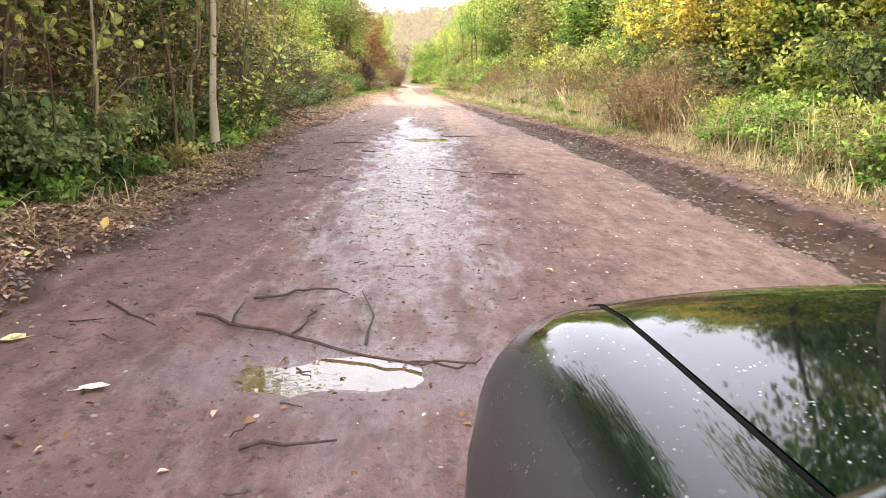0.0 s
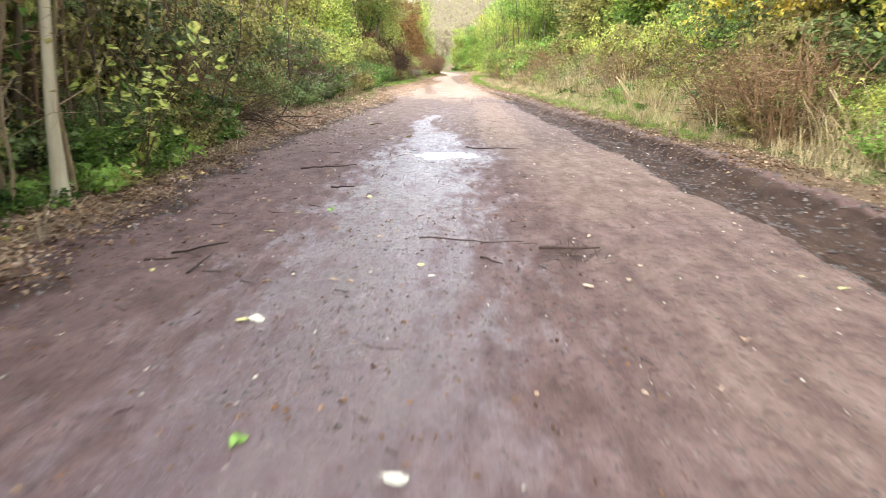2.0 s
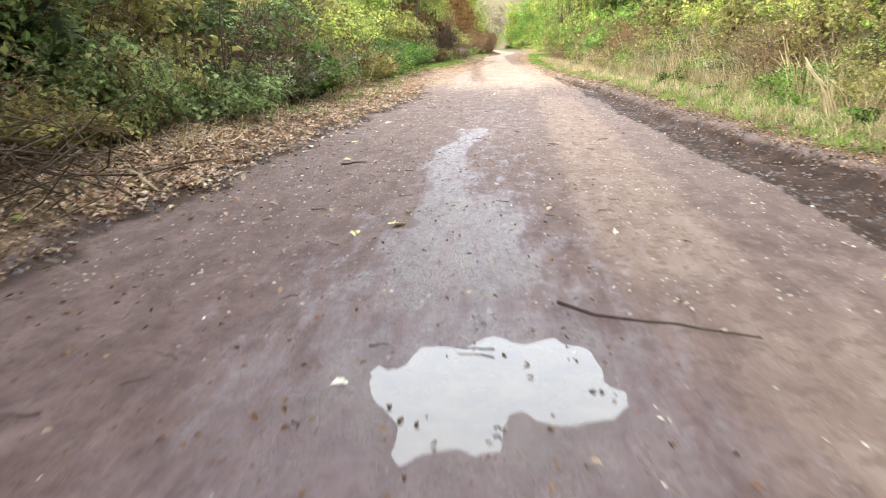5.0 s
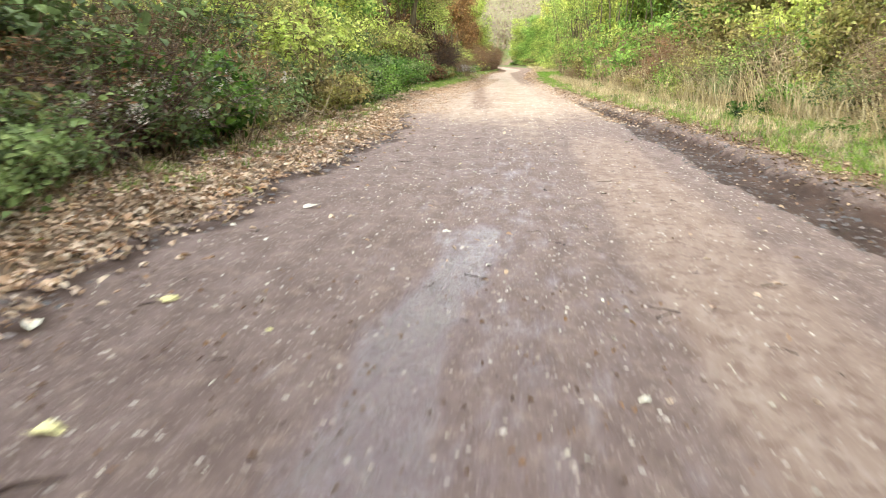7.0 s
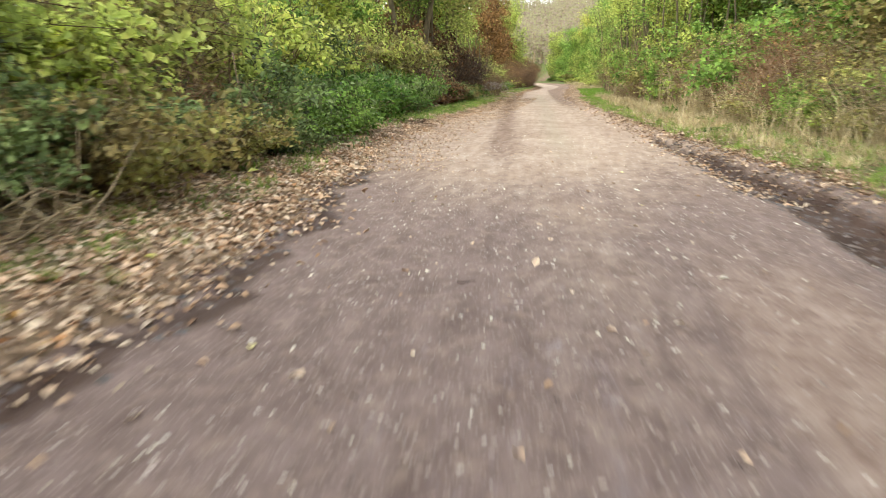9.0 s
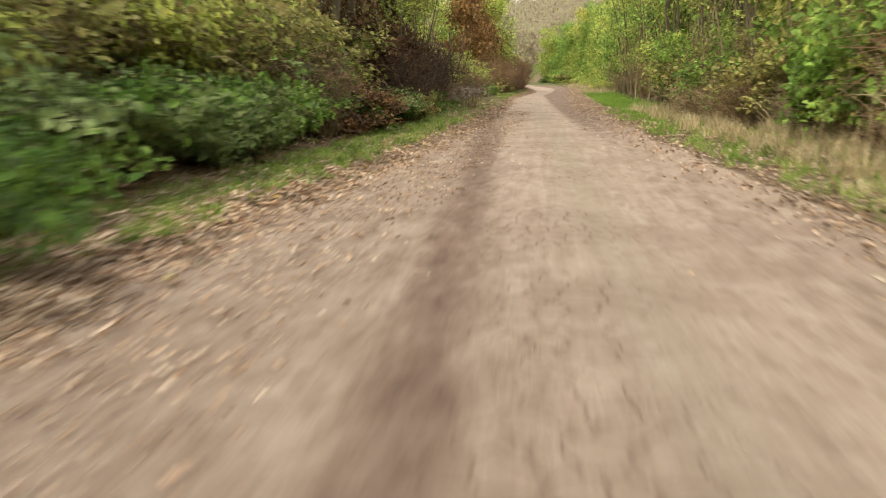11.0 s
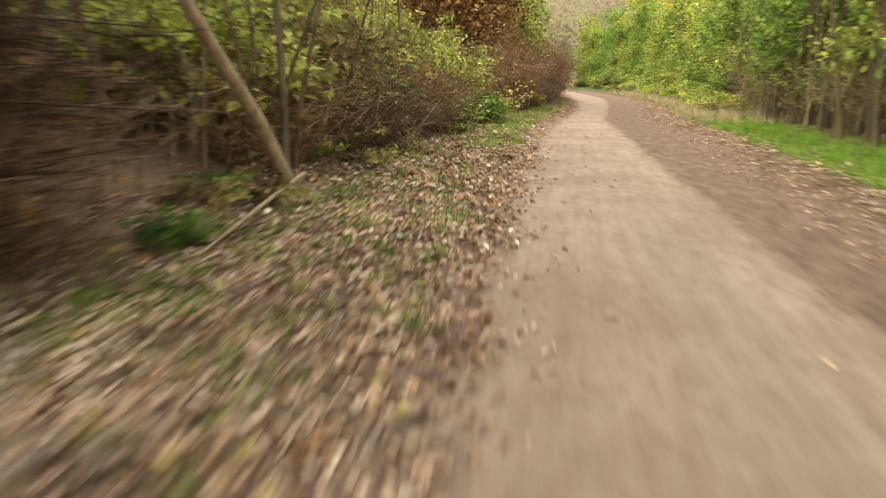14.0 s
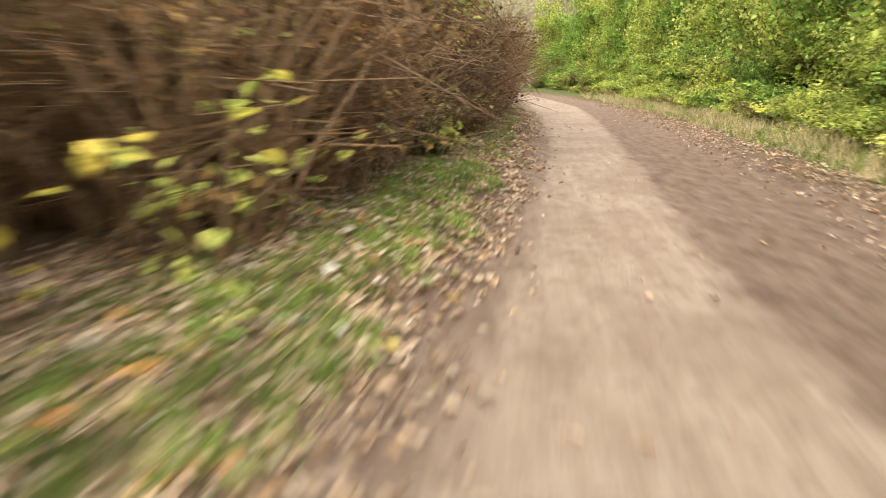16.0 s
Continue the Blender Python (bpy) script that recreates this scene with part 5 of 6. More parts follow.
    part("tailgate", box(CX - 0.80, CX + 0.80, -2.58, -2.52, 0.50, 0.94), M_PAINT, root, bevel=0.02)
    part("floor_pan", box(CX - 0.78, CX + 0.78, -2.5, 1.5, 0.24, 0.32), M_RUBBER, root, bevel=0.02)
    part("cowl", box(CX - 0.66, CX + 0.66, 0.34, 0.415, 0.90, 0.955), M_RUBBER, root, bevel=0.01)
    part("windscreen", skin([[(CX + s * 0.74, 0.38 - 0.08 * s * s, 0.95) for s in np.linspace(-1, 1, 9)], [(CX + s * 0.60, -0.10 - 0.06 * s * s, 1.43) for s in np.linspace(-1, 1, 9)]]), M_GLASS, root, thick=0.005)
    part("rear_window", skin([[(CX + s * 0.74, -2.42, 0.95) for s in np.linspace(-1, 1, 5)], [(CX + s * 0.60, -1.95, 1.43) for s in np.linspace(-1, 1, 5)]]), M_GLASS, root, thick=0.005)
    roof = [[(CX + s * 0.68, y, 1.47 - 0.03 * s * s - 0.02 * ((y + 1.0) / 0.9) ** 2) for s in np.linspace(-1, 1, 9)] for y in np.linspace(-2.0, -0.06, 9)]
    part("roof", skin(roof), M_PAINT, root, thick=0.03)
    part("seat", box(CX - 0.6, CX + 0.6, -1.0, -0.45, 0.32, 0.62), M_FLARE, root, bevel=0.05)
    part("backrest", box(CX - 0.6, CX + 0.6, -1.15, -1.0, 0.5, 1.15), M_FLARE, root, bevel=0.05)
    part("dashboard", box(CX - 0.68, CX + 0.68, 0.05, 0.34, 0.6, 0.92), M_RUBBER, root, bevel=0.04)
    return root


car = build_car()
# the car stands a little askew on the track
car.matrix_basis = pose(0.03, 0, 0.11, 0, 0, 1.5)

# ---------------------------------------------------------------- sticks, single leaves and other marked things
def stick(pts, r0, label, mat=M_STICK, name="stick", lift=0.012, twigs=()):
    """A stick lying on the ground through the given plan points; twigs: side shoots from one place to another."""
    root = thing(name, label, "stick", "sticks on the track")
    rs2 = np.random.RandomState(int(abs(pts[0][0] * 100 + pts[0][1] * 37)) % 9999)
    def run(pl, r):
        out = []
        for (x0, y0), (x1, y1) in zip(pl, pl[1:]):
            for t in np.linspace(0, 1, 5)[:-1]:
                out.append((x0 + (x1 - x0) * t, y0 + (y1 - y0) * t))
        out.append(pl[-1])
        p = [(x + rs2.normal() * 0.008, y + rs2.normal() * 0.008, lay(x, y) + lift + r + abs(rs2.normal()) * 0.006) for x, y in out]
        b = Buffer()
        b.tube(p, np.linspace(r, r * 0.45, len(p)), 6)
        return b
    piece("shaft", run(pts, r0), mat, root, "", False)
    for tw in twigs:
        piece("twig", run(tw, r0 * 0.6), mat, root, "", False)
    return root


stick([(-1.22, 4.35), (-0.75, 4.08), (-0.3, 3.84), (0.05, 3.70), (0.3, 3.70)], 0.012, "long dark wet branch lying across a small puddle",
      twigs=[[(0.0, 3.76), (0.2, 3.62), (0.34, 3.78)], [(-0.24, 3.96), (-0.22, 4.4), (-0.33, 4.97)], [(-0.64, 4.08), (-0.57, 4.45), (-0.59, 4.5)], [(-1.0, 4.25), (-1.02, 4.7)]])
stick([(-0.98, 4.77), (-0.75, 4.98), (-0.5, 5.01), (-0.42, 4.95)], 0.009, "thin curved dark twig on the mud")
stick([(-0.64, 2.76), (-0.28, 2.78)], 0.010, "straight thin dark twig on the mud")
stick([(-1.77, 4.49), (-1.36, 4.1)], 0.010, "dark twig lying on the mud")
stick([(-1.74, 16.62), (-1.4, 16.8), (-1.03, 17.11)], 0.012, "dark twig lying on the wet track")
stick([(-1.02, 14.84), (-0.81, 15.12)], 0.012, "short dark twig on the wet track")
stick([(-1.38, 10.88), (-1.4, 11.5)], 0.010, "dark twig lying on the mud")
stick([(-1.82, 11.22), (-1.57, 11.24)], 0.012, "short dark twig on the mud")
stick([(0.14, 12.08), (0.6, 12.10), (1.0, 12.11)], 0.008, "long thin twig across the track")
stick([(0.65, 11.57), (0.8, 11.36)], 0.010, "short dark twig on the track")
stick([(0.56, 20.12), (1.0, 19.8), (1.51, 19.57)], 0.012, "dark twig beside the wide puddle")
stick([(-1.68, 11.45), (-1.41, 11.89)], 0.010, "short dark twig on the mud")
stick([(1.11, 11.84), (1.61, 11.83)], 0.014, "dark twig on the dry side of the track")
stick([(-1.74, 25.11), (-1.48, 25.25)], 0.014, "broken dark twig on the wet track")
for k in range(170):
    x, y, a, ln = rs.uniform(-2.4, 1.6), 2.2 + 36 * rs.uniform() ** 1.7, rs.uniform(0, 6.28), rs.uniform(0.06, 0.22)
    stick([(x, y), (x + math.cos(a) * ln, y + math.sin(a) * ln * 0.6)], rs.uniform(0.003, 0.006), "small dark twig trodden into the mud", name="twig_scrap")


LEAF_SHAPES = []
for k in range(4):
    r4 = np.random.RandomState(90 + k)
    b4 = Buffer()
    n4 = 9
    rim4 = [(math.cos(2 * math.pi * j / n4) * (0.55 + 0.14 * math.sin(j * 2.1 + k)), math.sin(2 * math.pi * j / n4) * (0.36 + 0.10 * math.cos(j * 1.7 + k)),
             0.03 + 0.05 * r4.uniform() + 0.10 * abs(math.sin(2 * math.pi * j / n4))) for j in range(n4)]
    b4.add([(0, 0, 0.02)] + rim4, [[0, 1 + j, 1 + (j + 1) % n4] for j in range(n4)])
    b4.tube([(0.45, 0, 0.03), (0.95, 0.06, 0.05)], (0.02, 0.012), 4)
    LEAF_SHAPES.append(b4.mesh("fallen_leaf", M_PALE))


def leaf(x, y, size, mat, label):
    ob = new("fallen_leaf", pick(LEAF_SHAPES))
    ob.matrix_basis = pose(x, y, lay(x, y) + 0.006, rs.uniform(-12, 12), rs.uniform(-12, 12), rs.uniform(0, 360)) @ Matrix.Diagonal((size, size, size, 1))
    ob.material_slots[0].link = "OBJECT"
    ob.material_slots[0].material = mat
    return tagged(ob, label, "leaf", "single leaves on the track")


M_YLEAF = foliage("yellow_fallen_leaf", [(0.60, 0.52, 0.20), (0.70, 0.63, 0.32)], 0.1)
M_OLEAF = foliage("orange_fallen_leaf", [(0.62, 0.24, 0.08), (0.68, 0.33, 0.12)], 0.1)
M_GLEAF = foliage("green_fallen_leaf", [(0.16, 0.28, 0.05), (0.24, 0.36, 0.08)], 0.1)
for x, y, s_, m_, w_ in ((-1.36, 3.27, 0.11, M_PALE, "pale whitish"), (-2.0, 3.88, 0.12, M_YLEAF, "yellow"), (0.27, 8.11, 0.10, M_PALE, "pale"), (-0.41, 7.82, 0.08, M_YLEAF, "yellowish"),
                         (-1.07, 7.68, 0.09, M_PALE, "pale"), (-0.35, 8.4, 0.09, M_GLEAF, "green"), (-0.76, 9.97, 0.09, M_YLEAF, "yellow"), (-0.69, 10.02, 0.11, M_PALE, "pale"),
                         (-0.54, 14.42, 0.10, M_YLEAF, "yellow"), (-0.82, 13.56, 0.10, M_GLEAF, "green"), (-0.62, 22.01, 0.15, M_YLEAF, "yellow"), (-0.91, 21.76, 0.10, M_YLEAF, "yellow"),
                         (-1.99, 27.23, 0.10, M_YLEAF, "yellow"), (-2.53, 26.74, 0.14, M_PALE, "pale"), (-1.76, 25.63, 0.12, M_YLEAF, "yellow"), (-2.45, 26.2, 0.10, M_PALE, "pale"), (-2.05, 32.93, 0.10, M_PALE, "pale"),
                         (-2.0, 30.4, 0.12, M_PALE, "pale"), (1.88, 37.2, 0.13, M_PALE, "pale"), (-3.67, 110.2, 0.20, M_PALE, "pale whitish"), (-3.69, 112.1, 0.16, M_PALE, "pale whitish"), (-3.69, 103.45, 0.20, M_PALE, "pale whitish"), (-3.93, 110.05, 0.15, M_YLEAF, "yellow"), (-3.67, 108.8, 0.13, M_YLEAF, "yellow"), (-4.06, 110.0, 0.18, M_GLEAF, "green"), (-3.52, 111.3, 0.11, M_YLEAF, "yellow"), (-3.76, 114.05, 0.13, M_PALE, "pale"), (-4.02, 109.4, 0.16, M_OLEAF, "orange"), (-3.8, 109.9, 0.14, M_GLEAF, "green"), (-4.1, 108.9, 0.12, M_OLEAF, "orange"), (-3.72, 104.16, 0.15, M_PALE, "pale whitish")):
    leaf(x, y, s_, m_, w_ + " fallen leaf lying on the track")
for k in range(80):
    y = rs.uniform(3, 46)
    x = float(rs.uniform(X_LEFT(y), X_RIGHT(y)))
    m_, w_ = pick([(M_PALE, "pale"), (M_PALE, "pale"), (M_LITTER, "brown"), (M_LITTER, "brown"), (M_YLEAF, "yellow")])
    leaf(x, y, rs.uniform(0.035, 0.075), m_, w_ + " fallen leaf lying on the track")
for k in range(14):
    y = rs.uniform(1, 50)
    x = float(X_RIGHT(y) + rs.uniform(-0.1, 1.0) * RUT_W(y))
    leaf(x, y, rs.uniform(0.05, 0.10), pick([M_PALE, M_PALE, M_LITTER]), "pale fallen leaf lying in the muddy rut")

# a pale young trunk and a broad-leaved sapling at the edge of the wood
POLE_PALE = tree_kind("pale_trunked_tree", "tree", 95, M_GREEN, M_PALEBARK, h=8.0, r0=0.075, first=0.5, limbs=9, leaves=900, size=0.18, crown=1.5, lean=(0.05, 0.1))
POLE_PALE.put(-3.2, 12.85, 30, (0.85, 1), "young tree with a smooth pale trunk", "trees beside the track")


def leaf_mesh(name, mat):
    b9 = Buffer()
    half = [(0, 0.0), (0.12, 0.30), (0.30, 0.46), (0.52, 0.40), (0.76, 0.20), (1.0, 0.0)]
    v9 = [(t, 0, 0.03 * math.sin(t * 3)) for t, _ in half] + [(t, w, 0.12 * w + 0.03 * math.sin(t * 3)) for t, w in half[1:-1]] + [(t, -w, 0.12 * w + 0.03 * math.sin(t * 3)) for t, w in half[1:-1]]
    f9 = [[0, 1, 6], [1, 2, 7, 6], [2, 3, 8, 7], [3, 4, 9, 8], [4, 5, 9], [0, 10, 1], [1, 10, 11, 2], [2, 11, 12, 3], [3, 12, 13, 4], [4, 13, 5]]
    b9.v, b9.count, b9.f = [np.array(v9, float)], len(v9), f9
    return b9.mesh(name, mat, False)


BROAD_LEAF = leaf_mesh("leaf", M_LIME)


def broad_sapling(x, y, h, stems, leaves, size, mat, label, seed):
    """A young shrub whose broad leaves can be told apart."""
    r9 = np.random.RandomState(seed)
    root = thing("broad_leaved_shrub", label, "shrub", "broad-leaved shrubs", at=pose(x, y, lay(x, y)))
    spots = []
    for k in range(stems):
        p = arc_stem(r9, (r9.normal() * 0.12, r9.normal() * 0.12, -0.05), (r9.normal() * 0.35, r9.normal() * 0.35), h * r9.uniform(0.6, 1.05), 0.1)
        b9 = Buffer()
        b9.tube(p, np.linspace(0.012, 0.004, len(p)), 5)
        piece("stem", b9, M_TWIG, root, "", False)
        spots.append(p[2:])
    spots = np.concatenate(spots)
    for k in range(leaves):
        c = spots[r9.randint(0, len(spots))] + r9.normal(size=3) * 0.13
        ob = new("leaf", BROAD_LEAF)
        ob.parent = root
        s9 = size * r9.uniform(0.6, 1.25)
        ob.matrix_basis = pose(c[0], c[1], max(0.1, c[2]), r9.normal() * 25, 25 + r9.normal() * 22, r9.uniform(0, 360)) @ Matrix.Diagonal((s9, s9, s9, 1))
        if mat is not M_LIME:
            ob.material_slots[0].link = "OBJECT"
            ob.material_slots[0].material = mat


broad_sapling(-3.35, 14.95, 1.75, 8, 120, 0.135, M_LIME, "yellow-green young shrub with broad separate leaves", 5)
broad_sapling(-4.75, 99.6, 1.0, 5, 34, 0.15, M_GREEN, "green young shrub with broad separate leaves", 6)
broad_sapling(-4.6, 101.8, 1.1, 5, 30, 0.15, M_GREEN, "green young shrub with broad separate leaves", 7)
broad_sapling(-4.55, 104.6, 1.0, 5, 34, 0.15, M_DARK, "dark green young shrub with broad separate leaves", 8)
broad_sapling(-4.35, 112.0, 1.2, 5, 34, 0.16, M_LIME, "yellow-green young shrub with broad separate leaves", 9)
broad_sapling(-4.5, 110.7, 1.3, 5, 34, 0.145, M_LIME, "yellow-green young shrub with broad separate leaves", 10)
broad_sapling(-4.75, 109.9, 1.5, 5, 22, 0.14, M_YELLOW, "yellowing young shrub with broad separate leaves", 12)
DARKTREE = tree_kind("old_tree", "tree", 96, M_LIME, M_BARK, h=10.0, r0=0.17, first=0.45, limbs=12, leaves=1500, size=0.2, crown=2.2, lean=(0.2, 0.2))
for x, y, s_ in ((-4.35, 8.9, 0.72), (-5.3, 13.2, 0.6), (-5.05, 15.3, 0.6), (-4.95, 17.7, 0.6), (-5.5, 10.2, 1.0), (-5.6, 12.6, 1.1), (-5.0, 16.2, 0.9), (-6.3, 15.0, 1.2)):
    DARKTREE.put(x, y, rs.uniform(0, 360), (s_, 1), "tall tree with a dark rough trunk", "trees beside the track")


def pile(x, y, label, n=46, seed=3, mat=M_TWIG, h=0.7, w=0.8):
    """A heap of broken branches, each lying across the others."""
    r5 = np.random.RandomState(seed)
    root = thing("branch_heap", label, "branches", at=pose(x, y, lay(x, y)))
    for k in range(n):
        a, ln = r5.uniform(0, 6.28), r5.uniform(0.4, 1.1)
        c = np.array([r5.normal() * w * 0.4, r5.normal() * w * 0.5, r5.uniform(0.03, h) * r5.uniform(0.3, 1)])
        d = np.array([math.cos(a), math.sin(a), r5.normal() * 0.45]) * ln / 2
        b5 = Buffer()
        rr = r5.uniform(0.005, 0.014)
        b5.tube([c - d, c + r5.normal(size=3) * 0.05, c + d], (rr, rr * 0.8, rr * 0.4), 5)
        piece("branch", b5, mat, root, "", False)
    return root


pile(-3.75, 22.2, "heap of broken dark branches at the verge", 70, 3, M_DARKTWIG, 0.8, 1.0)
pile(-4.1, 23.2, "heap of broken dark branches at the verge", 40, 4, M_TWIG, 0.8, 0.9)
stick([(-3.55, 23.5), (-2.95, 22.85)], 0.03, "pale broken log end lying on leaves", M_CANE, "log")
pile(-4.3, 38.0, "low heap of dead brown canes", 40, 5, M_CANE, 0.5, 0.7)
pile(-6.0, 66.5, "collapsed brown canes at the verge", 46, 6, M_CANE, 0.9, 1.2)
pile(-5.6, 96.5, "tangle of grey broken branches", 44, 7, M_CANE, 0.9, 1.2)
pile(-5.9, 99.0, "tangle of brown broken branches", 40, 8, M_TWIG, 0.9, 1.2)


def canes(x, y, n, h, label, seed, lean=(0.0, 0.0), spread=0.2, mat=M_STRAW, r0=0.012):
    r6 = np.random.RandomState(seed)
    root = thing("dry_cane_clump", label, "canes", "dry cane clumps", at=pose(x, y, lay(x, y)))
    for k in range(n):
        bx, by = r6.normal(size=2) * spread
        hh = h * r6.uniform(0.5, 1.1)
        b6 = Buffer()
        b6.tube([(bx, by, -0.05), (bx + lean[0] * hh * 0.4 + r6.normal() * 0.03, by + lean[1] * hh * 0.5, hh * 0.55), (bx + lean[0] * hh + r6.normal() * 0.08, by + lean[1] * hh + r6.normal() * 0.08, hh)], (r0, r0 * 0.8, r0 * 0.5), 5)
        piece("cane", b6, mat, root, "", False)
    return root


canes(6.2, 33.9, 4, 1.3, "leaning pale broken canes at the foot of the bank", 9, (-0.2, 0.1), 0.1, r0=0.022)
canes(5.6, 29.8, 7, 1.1, "leaning pale broken canes at the foot of the bank", 1, (-0.45, 0.15), 0.12, r0=0.022)
canes(4.1, 52.8, 6, 0.9, "pale broken canes standing in the verge", 2, (0.1, 0.0), 0.15, r0=0.022)
canes(4.6, 52.9, 5, 0.9, "pale broken canes standing in the verge", 3, (-0.1, 0.1), 0.15, r0=0.022)
canes(4.3, 65.6, 5, 1.2, "pale bare canes leaning out of the thicket", 4, (0.2, 0.1), 0.12, r0=0.02)
canes(4.0, 68.0, 4, 0.6, "pale cut canes at the verge", 5, (-0.4, 0.1), 0.15, r0=0.02)
for k in range(16):
    y = rs.uniform(4, 60)
    canes(float(V_RIGHT(y)) + rs.uniform(-0.7, 0.4), y, rs.randint(4, 9), rs.uniform(0.6, 1.2), "upright dry canes at the foot of the bank", 20 + k, (rs.normal() * 0.4, rs.normal() * 0.4), 0.3)
for k in range(16):
    y = rs.uniform(40, 64)
    canes(float(V_RIGHT(y)) + rs.uniform(-0.6, 0.5), y, rs.randint(9, 16), rs.uniform(0.9, 1.6), "thin upright dry canes at the foot of the bank", 60 + k, (rs.normal() * 0.2, rs.normal() * 0.2), 0.4, r0=0.008)
FORB[0].put(3.2, 50.6, 0, (0.45, 0.5), "small green plant at the edge of the track", "undergrowth", M_DARK)


def seedheads(x, y, h, n, seed, label):
    """Stems with pale fluffy heads."""
    r7 = np.random.RandomState(seed)
    w7, g7 = Buffer(), Buffer()
    root = thing("seed_head_plant", label, "plant", "plants with pale seed heads", at=pose(x, y, lay(x, y)))
    pts = []
    for k in range(n):
        p = arc_stem(r7, (r7.normal() * 0.15, r7.normal() * 0.15, -0.03), (r7.normal() * 0.3, r7.normal() * 0.3), h * r7.uniform(0.6, 1.1), 0.2)
        w7.tube(p, np.linspace(0.008, 0.003, len(p)), 4)
        pts.append(p[-1] + r7.normal(size=(26, 3)) * 0.05)
    pts = np.concatenate(pts)
    m = len(pts)
    g7.leaves(pts, unit(r7, m), unit(r7, m), r7.uniform(0.02, 0.05, m), r7.uniform(0.02, 0.04, m), False)
    tagged(piece("branchwork", w7, M_TWIG, root), kind="stuff")
    tagged(piece("fluff", g7, M_FLUFF, root, "pale grey fluffy seed heads"), kind="stuff")


for x, y, h_, n_ in ((-4.5, 29.8, 0.9, 14), (-4.3, 31.0, 1.1, 16), (-4.3, 32.4, 1.2, 14), (-4.1, 34.0, 1.1, 12), (-3.95, 82.6, 1.1, 22), (-4.05, 83.3, 0.95, 14), (-4.3, 82.0, 0.8, 12), (-4.35, 115.8, 1.1, 16), (-4.3, 117.0, 0.9, 10)):
    seedheads(x, y, h_, n_, int(y * 7), "withered plant with pale fluffy seed heads")

# leaning trunk and fallen branches in the brown thicket
def trunk_piece(name, pts, r0, r1, label, mat=M_BARK):
    b8 = Buffer()
    b8.tube(pts, np.linspace(r0, r1, len(pts)), 9)
    me = b8.mesh(name, mat, False)
    return tagged(new(name, me), label, "branch", "fallen and leaning wood")


def seat(x, y, z):
    return (x, y, lay(x, y) + z)


trunk_piece("leaning_tree", [seat(-5.35, 90.9, -0.1), seat(-5.5, 90.3, 0.75), seat(-5.7, 89.6, 1.5), seat(-6.0, 88.9, 2.4), seat(-6.3, 88.0, 3.6)], 0.085, 0.05, "leaning brown trunk at the thicket's edge", M_CANE)
trunk_piece("leaning_tree", [seat(-5.5, 91.1, -0.1), seat(-5.55, 91.2, 0.8), seat(-5.75, 91.5, 2.0), seat(-5.8, 91.6, 3.4)], 0.05, 0.03, "upright brown trunk beside a leaning one", M_BARK)
trunk_piece("fallen_branch", [seat(-5.15, 90.7, 0.18), seat(-4.95, 89.0, 0.10), seat(-4.7, 87.2, 0.06)], 0.028, 0.012, "pale fallen branch lying on leaves", M_CANE)
trunk_piece("leaning_branch", [seat(-4.63, 70.7, 0.0), seat(-4.9, 70.3, 0.5), seat(-5.2, 69.9, 1.0)], 0.025, 0.012, "pale straight branch leaning on a bush", M_CANE)
for k, (y, z0, z1, dy) in enumerate(((102.5, 1.1, 0.5, 2.4), (104.0, 0.9, 0.7, 2.0))):
    trunk_piece("hanging_branch", [seat(-5.6, y, z0), seat(-5.35, y + dy * 0.5, (z0 + z1) / 2 + 0.12), seat(-5.2, y + dy, z1)], 0.022, 0.008, "long pale bare branch hanging out of the thicket", M_CANE)
for k in range(26):
    y = rs.uniform(76, 100)
    x = float(V_LEFT(y)) - rs.uniform(0.2, 1.2)
    a, b_ = rs.normal() * 0.5, rs.normal() * 0.8
    trunk_piece("bare_young_tree", [seat(x, y, -0.1), seat(x + a * 0.3, y + b_ * 0.3, 1.0), seat(x + a, y + b_, 2.4), seat(x + a * 1.5, y + b_ * 1.4, 3.6)], rs.uniform(0.02, 0.05), 0.012,
                "bare grey-brown young tree standing in the thicket", pick([M_BARK, M_TWIG, M_TWIG, M_CANE]))
trunk_piece("bare_young_tree", [seat(-4.5, 28.9, -0.1), seat(-4.45, 28.9, 0.7), seat(-4.53, 29.0, 1.5), seat(-4.47, 29.0, 2.3)], 0.022, 0.01, "thin dark sapling standing before the brambles", M_DARKTWIG)
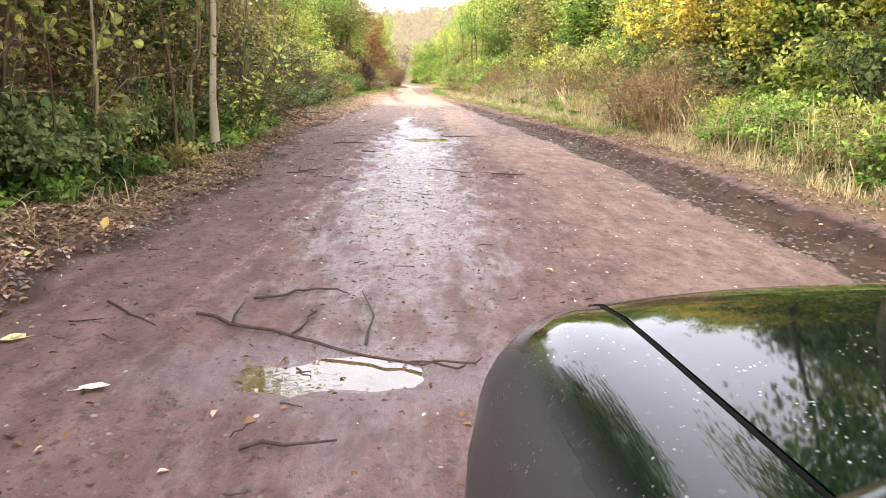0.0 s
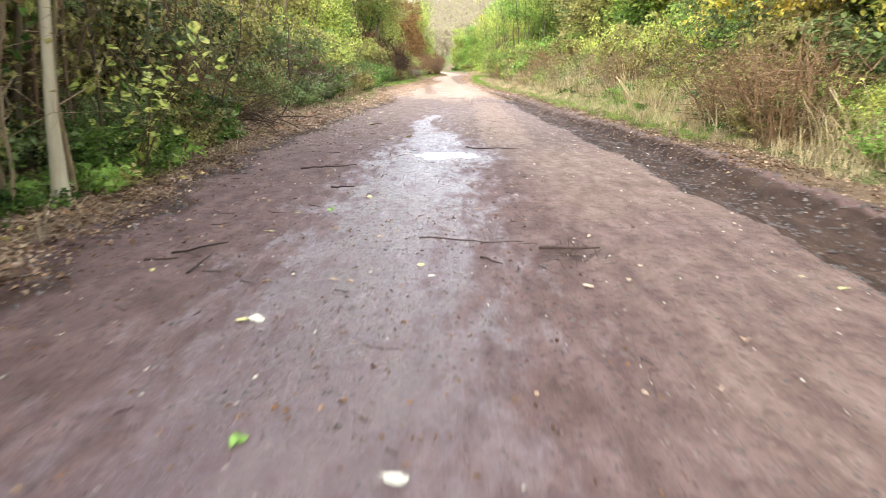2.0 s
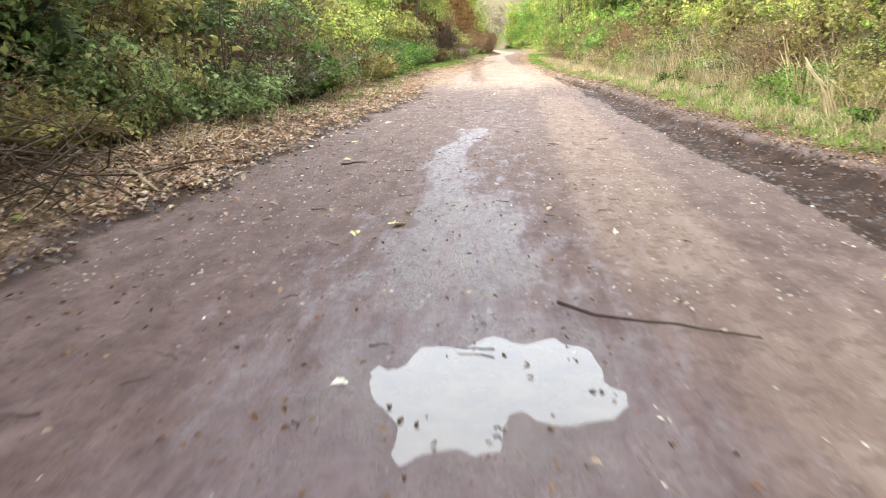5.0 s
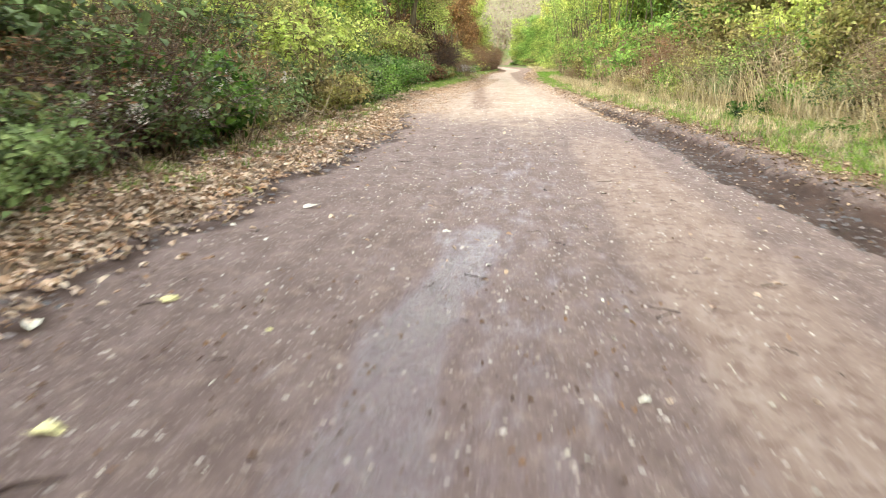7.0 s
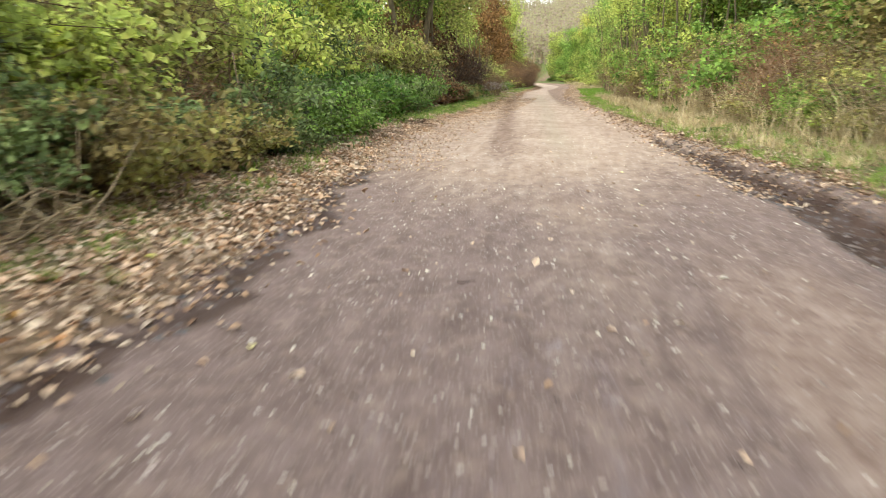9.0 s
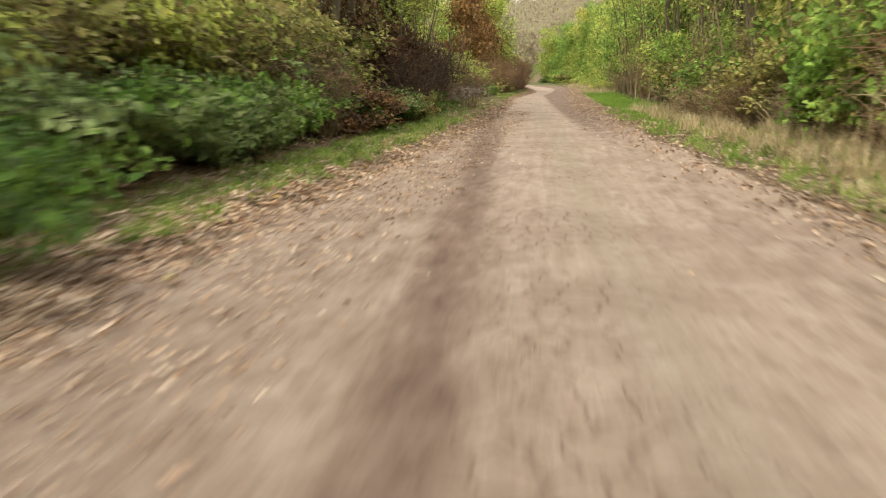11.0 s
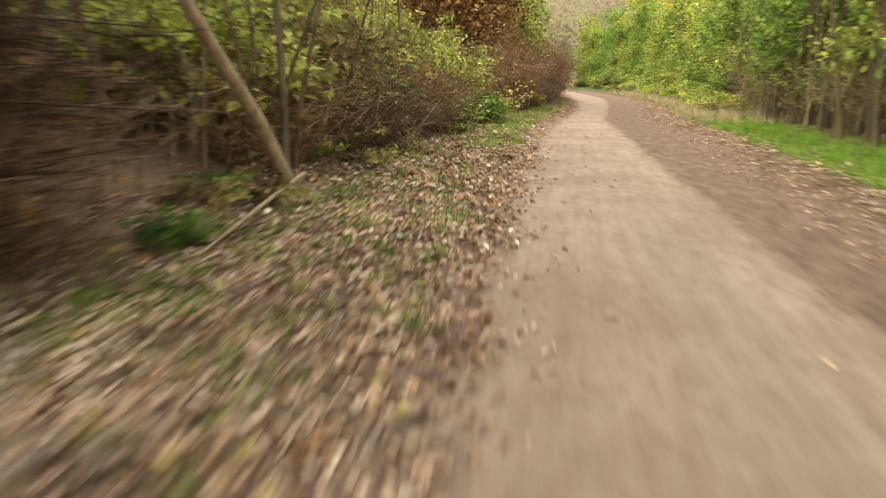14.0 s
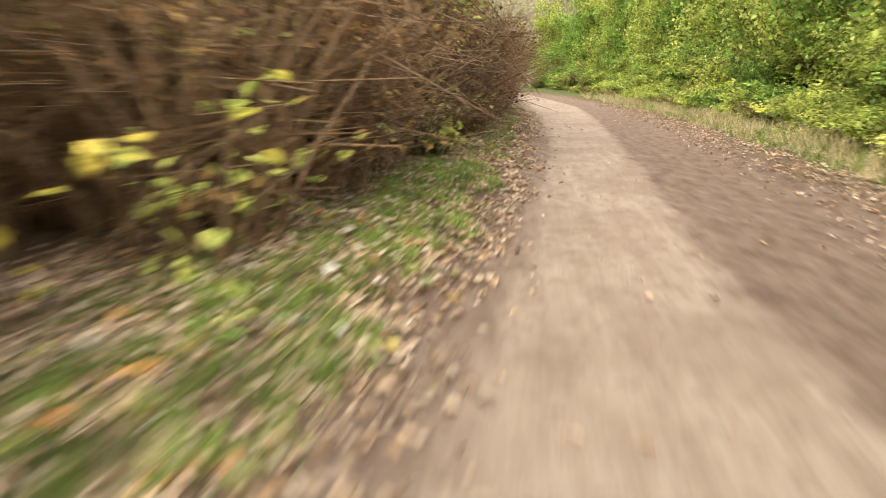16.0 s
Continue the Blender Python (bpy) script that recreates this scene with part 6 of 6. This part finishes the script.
# spots of colour in the undergrowth
RED = shrub_kind("red_leaved_plant", "plant", 97, M_RED, h=0.6, r=0.3, stems=5, leaves=30, size=0.14, spread=0.08, low=0.2)
RED.put(-5.5, 72.0, 0, (1, 1), "small plant with bright red leaves", "undergrowth", M_RED)
RED.put(-5.5, 79.0, 50, (0.8, 1), "small plant with bright red leaves", "undergrowth", M_RED)
RED.put(6.9, 20.5, 80, (1.2, 1.6), "small plant with orange-red leaves on the bank", "undergrowth", M_RED)
for y, m_ in ((75.5, G), (106.5, L), (118.5, L)):
    BIGLEAF[rs.randint(0, 2)].put(float(V_LEFT(y)) + rs.uniform(0.0, 0.3), y, rs.uniform(0, 360), (0.6, 0.6), words(m_) + " broad-leaved sapling at the verge", "shrubs", m_)

heap = pile(1.39, 11.69, "small flat clump of dark twigs and leaf debris on the track", 44, 11, M_STICK, 0.16, 0.9)
heap.scale = (0.36, 0.48, 0.17)


def arching(y, seed, mat):
    """A long bare shoot that bows out of the thicket towards the verge."""
    r3 = np.random.RandomState(seed)
    v = float(V_LEFT(y))
    x0, x1, z0, dy = v - r3.uniform(0.6, 1.4), v + r3.uniform(-0.3, 0.5), r3.uniform(0.3, 1.2), r3.normal() * 1.1
    top, end = z0 + r3.uniform(0.2, 0.9), r3.uniform(0.05, 0.8)
    pts = []
    for t in np.linspace(0, 1, 9):
        z = (1 - t) ** 2 * z0 + 2 * t * (1 - t) * (top + 0.5) + t * t * end
        pts.append(seat(x0 + (x1 - x0) * t, y + dy * t + 0.05 * math.sin(t * 7 + seed), z))
    pts[0] = seat(x0, y, -0.05)
    trunk_piece("arching_shoot", pts, r3.uniform(0.008, 0.016), 0.004, "long thin bare shoot arching out of the thicket", mat)


for k in range(60):
    y = rs.uniform(75, 101)
    arching(y, 300 + k, pick([M_TWIG, M_DARKTWIG, M_RUSTTWIG] if y < 89 else [M_CANE, M_TWIG, M_RUSTTWIG]))
for k in range(22):
    arching(rs.uniform(20, 47), 400 + k, pick([M_CANE, M_TWIG, M_TWIG]))
for k in range(22):
    arching(rs.uniform(62, 74), 440 + k, pick([M_CANE, M_TWIG, M_RUSTTWIG]))
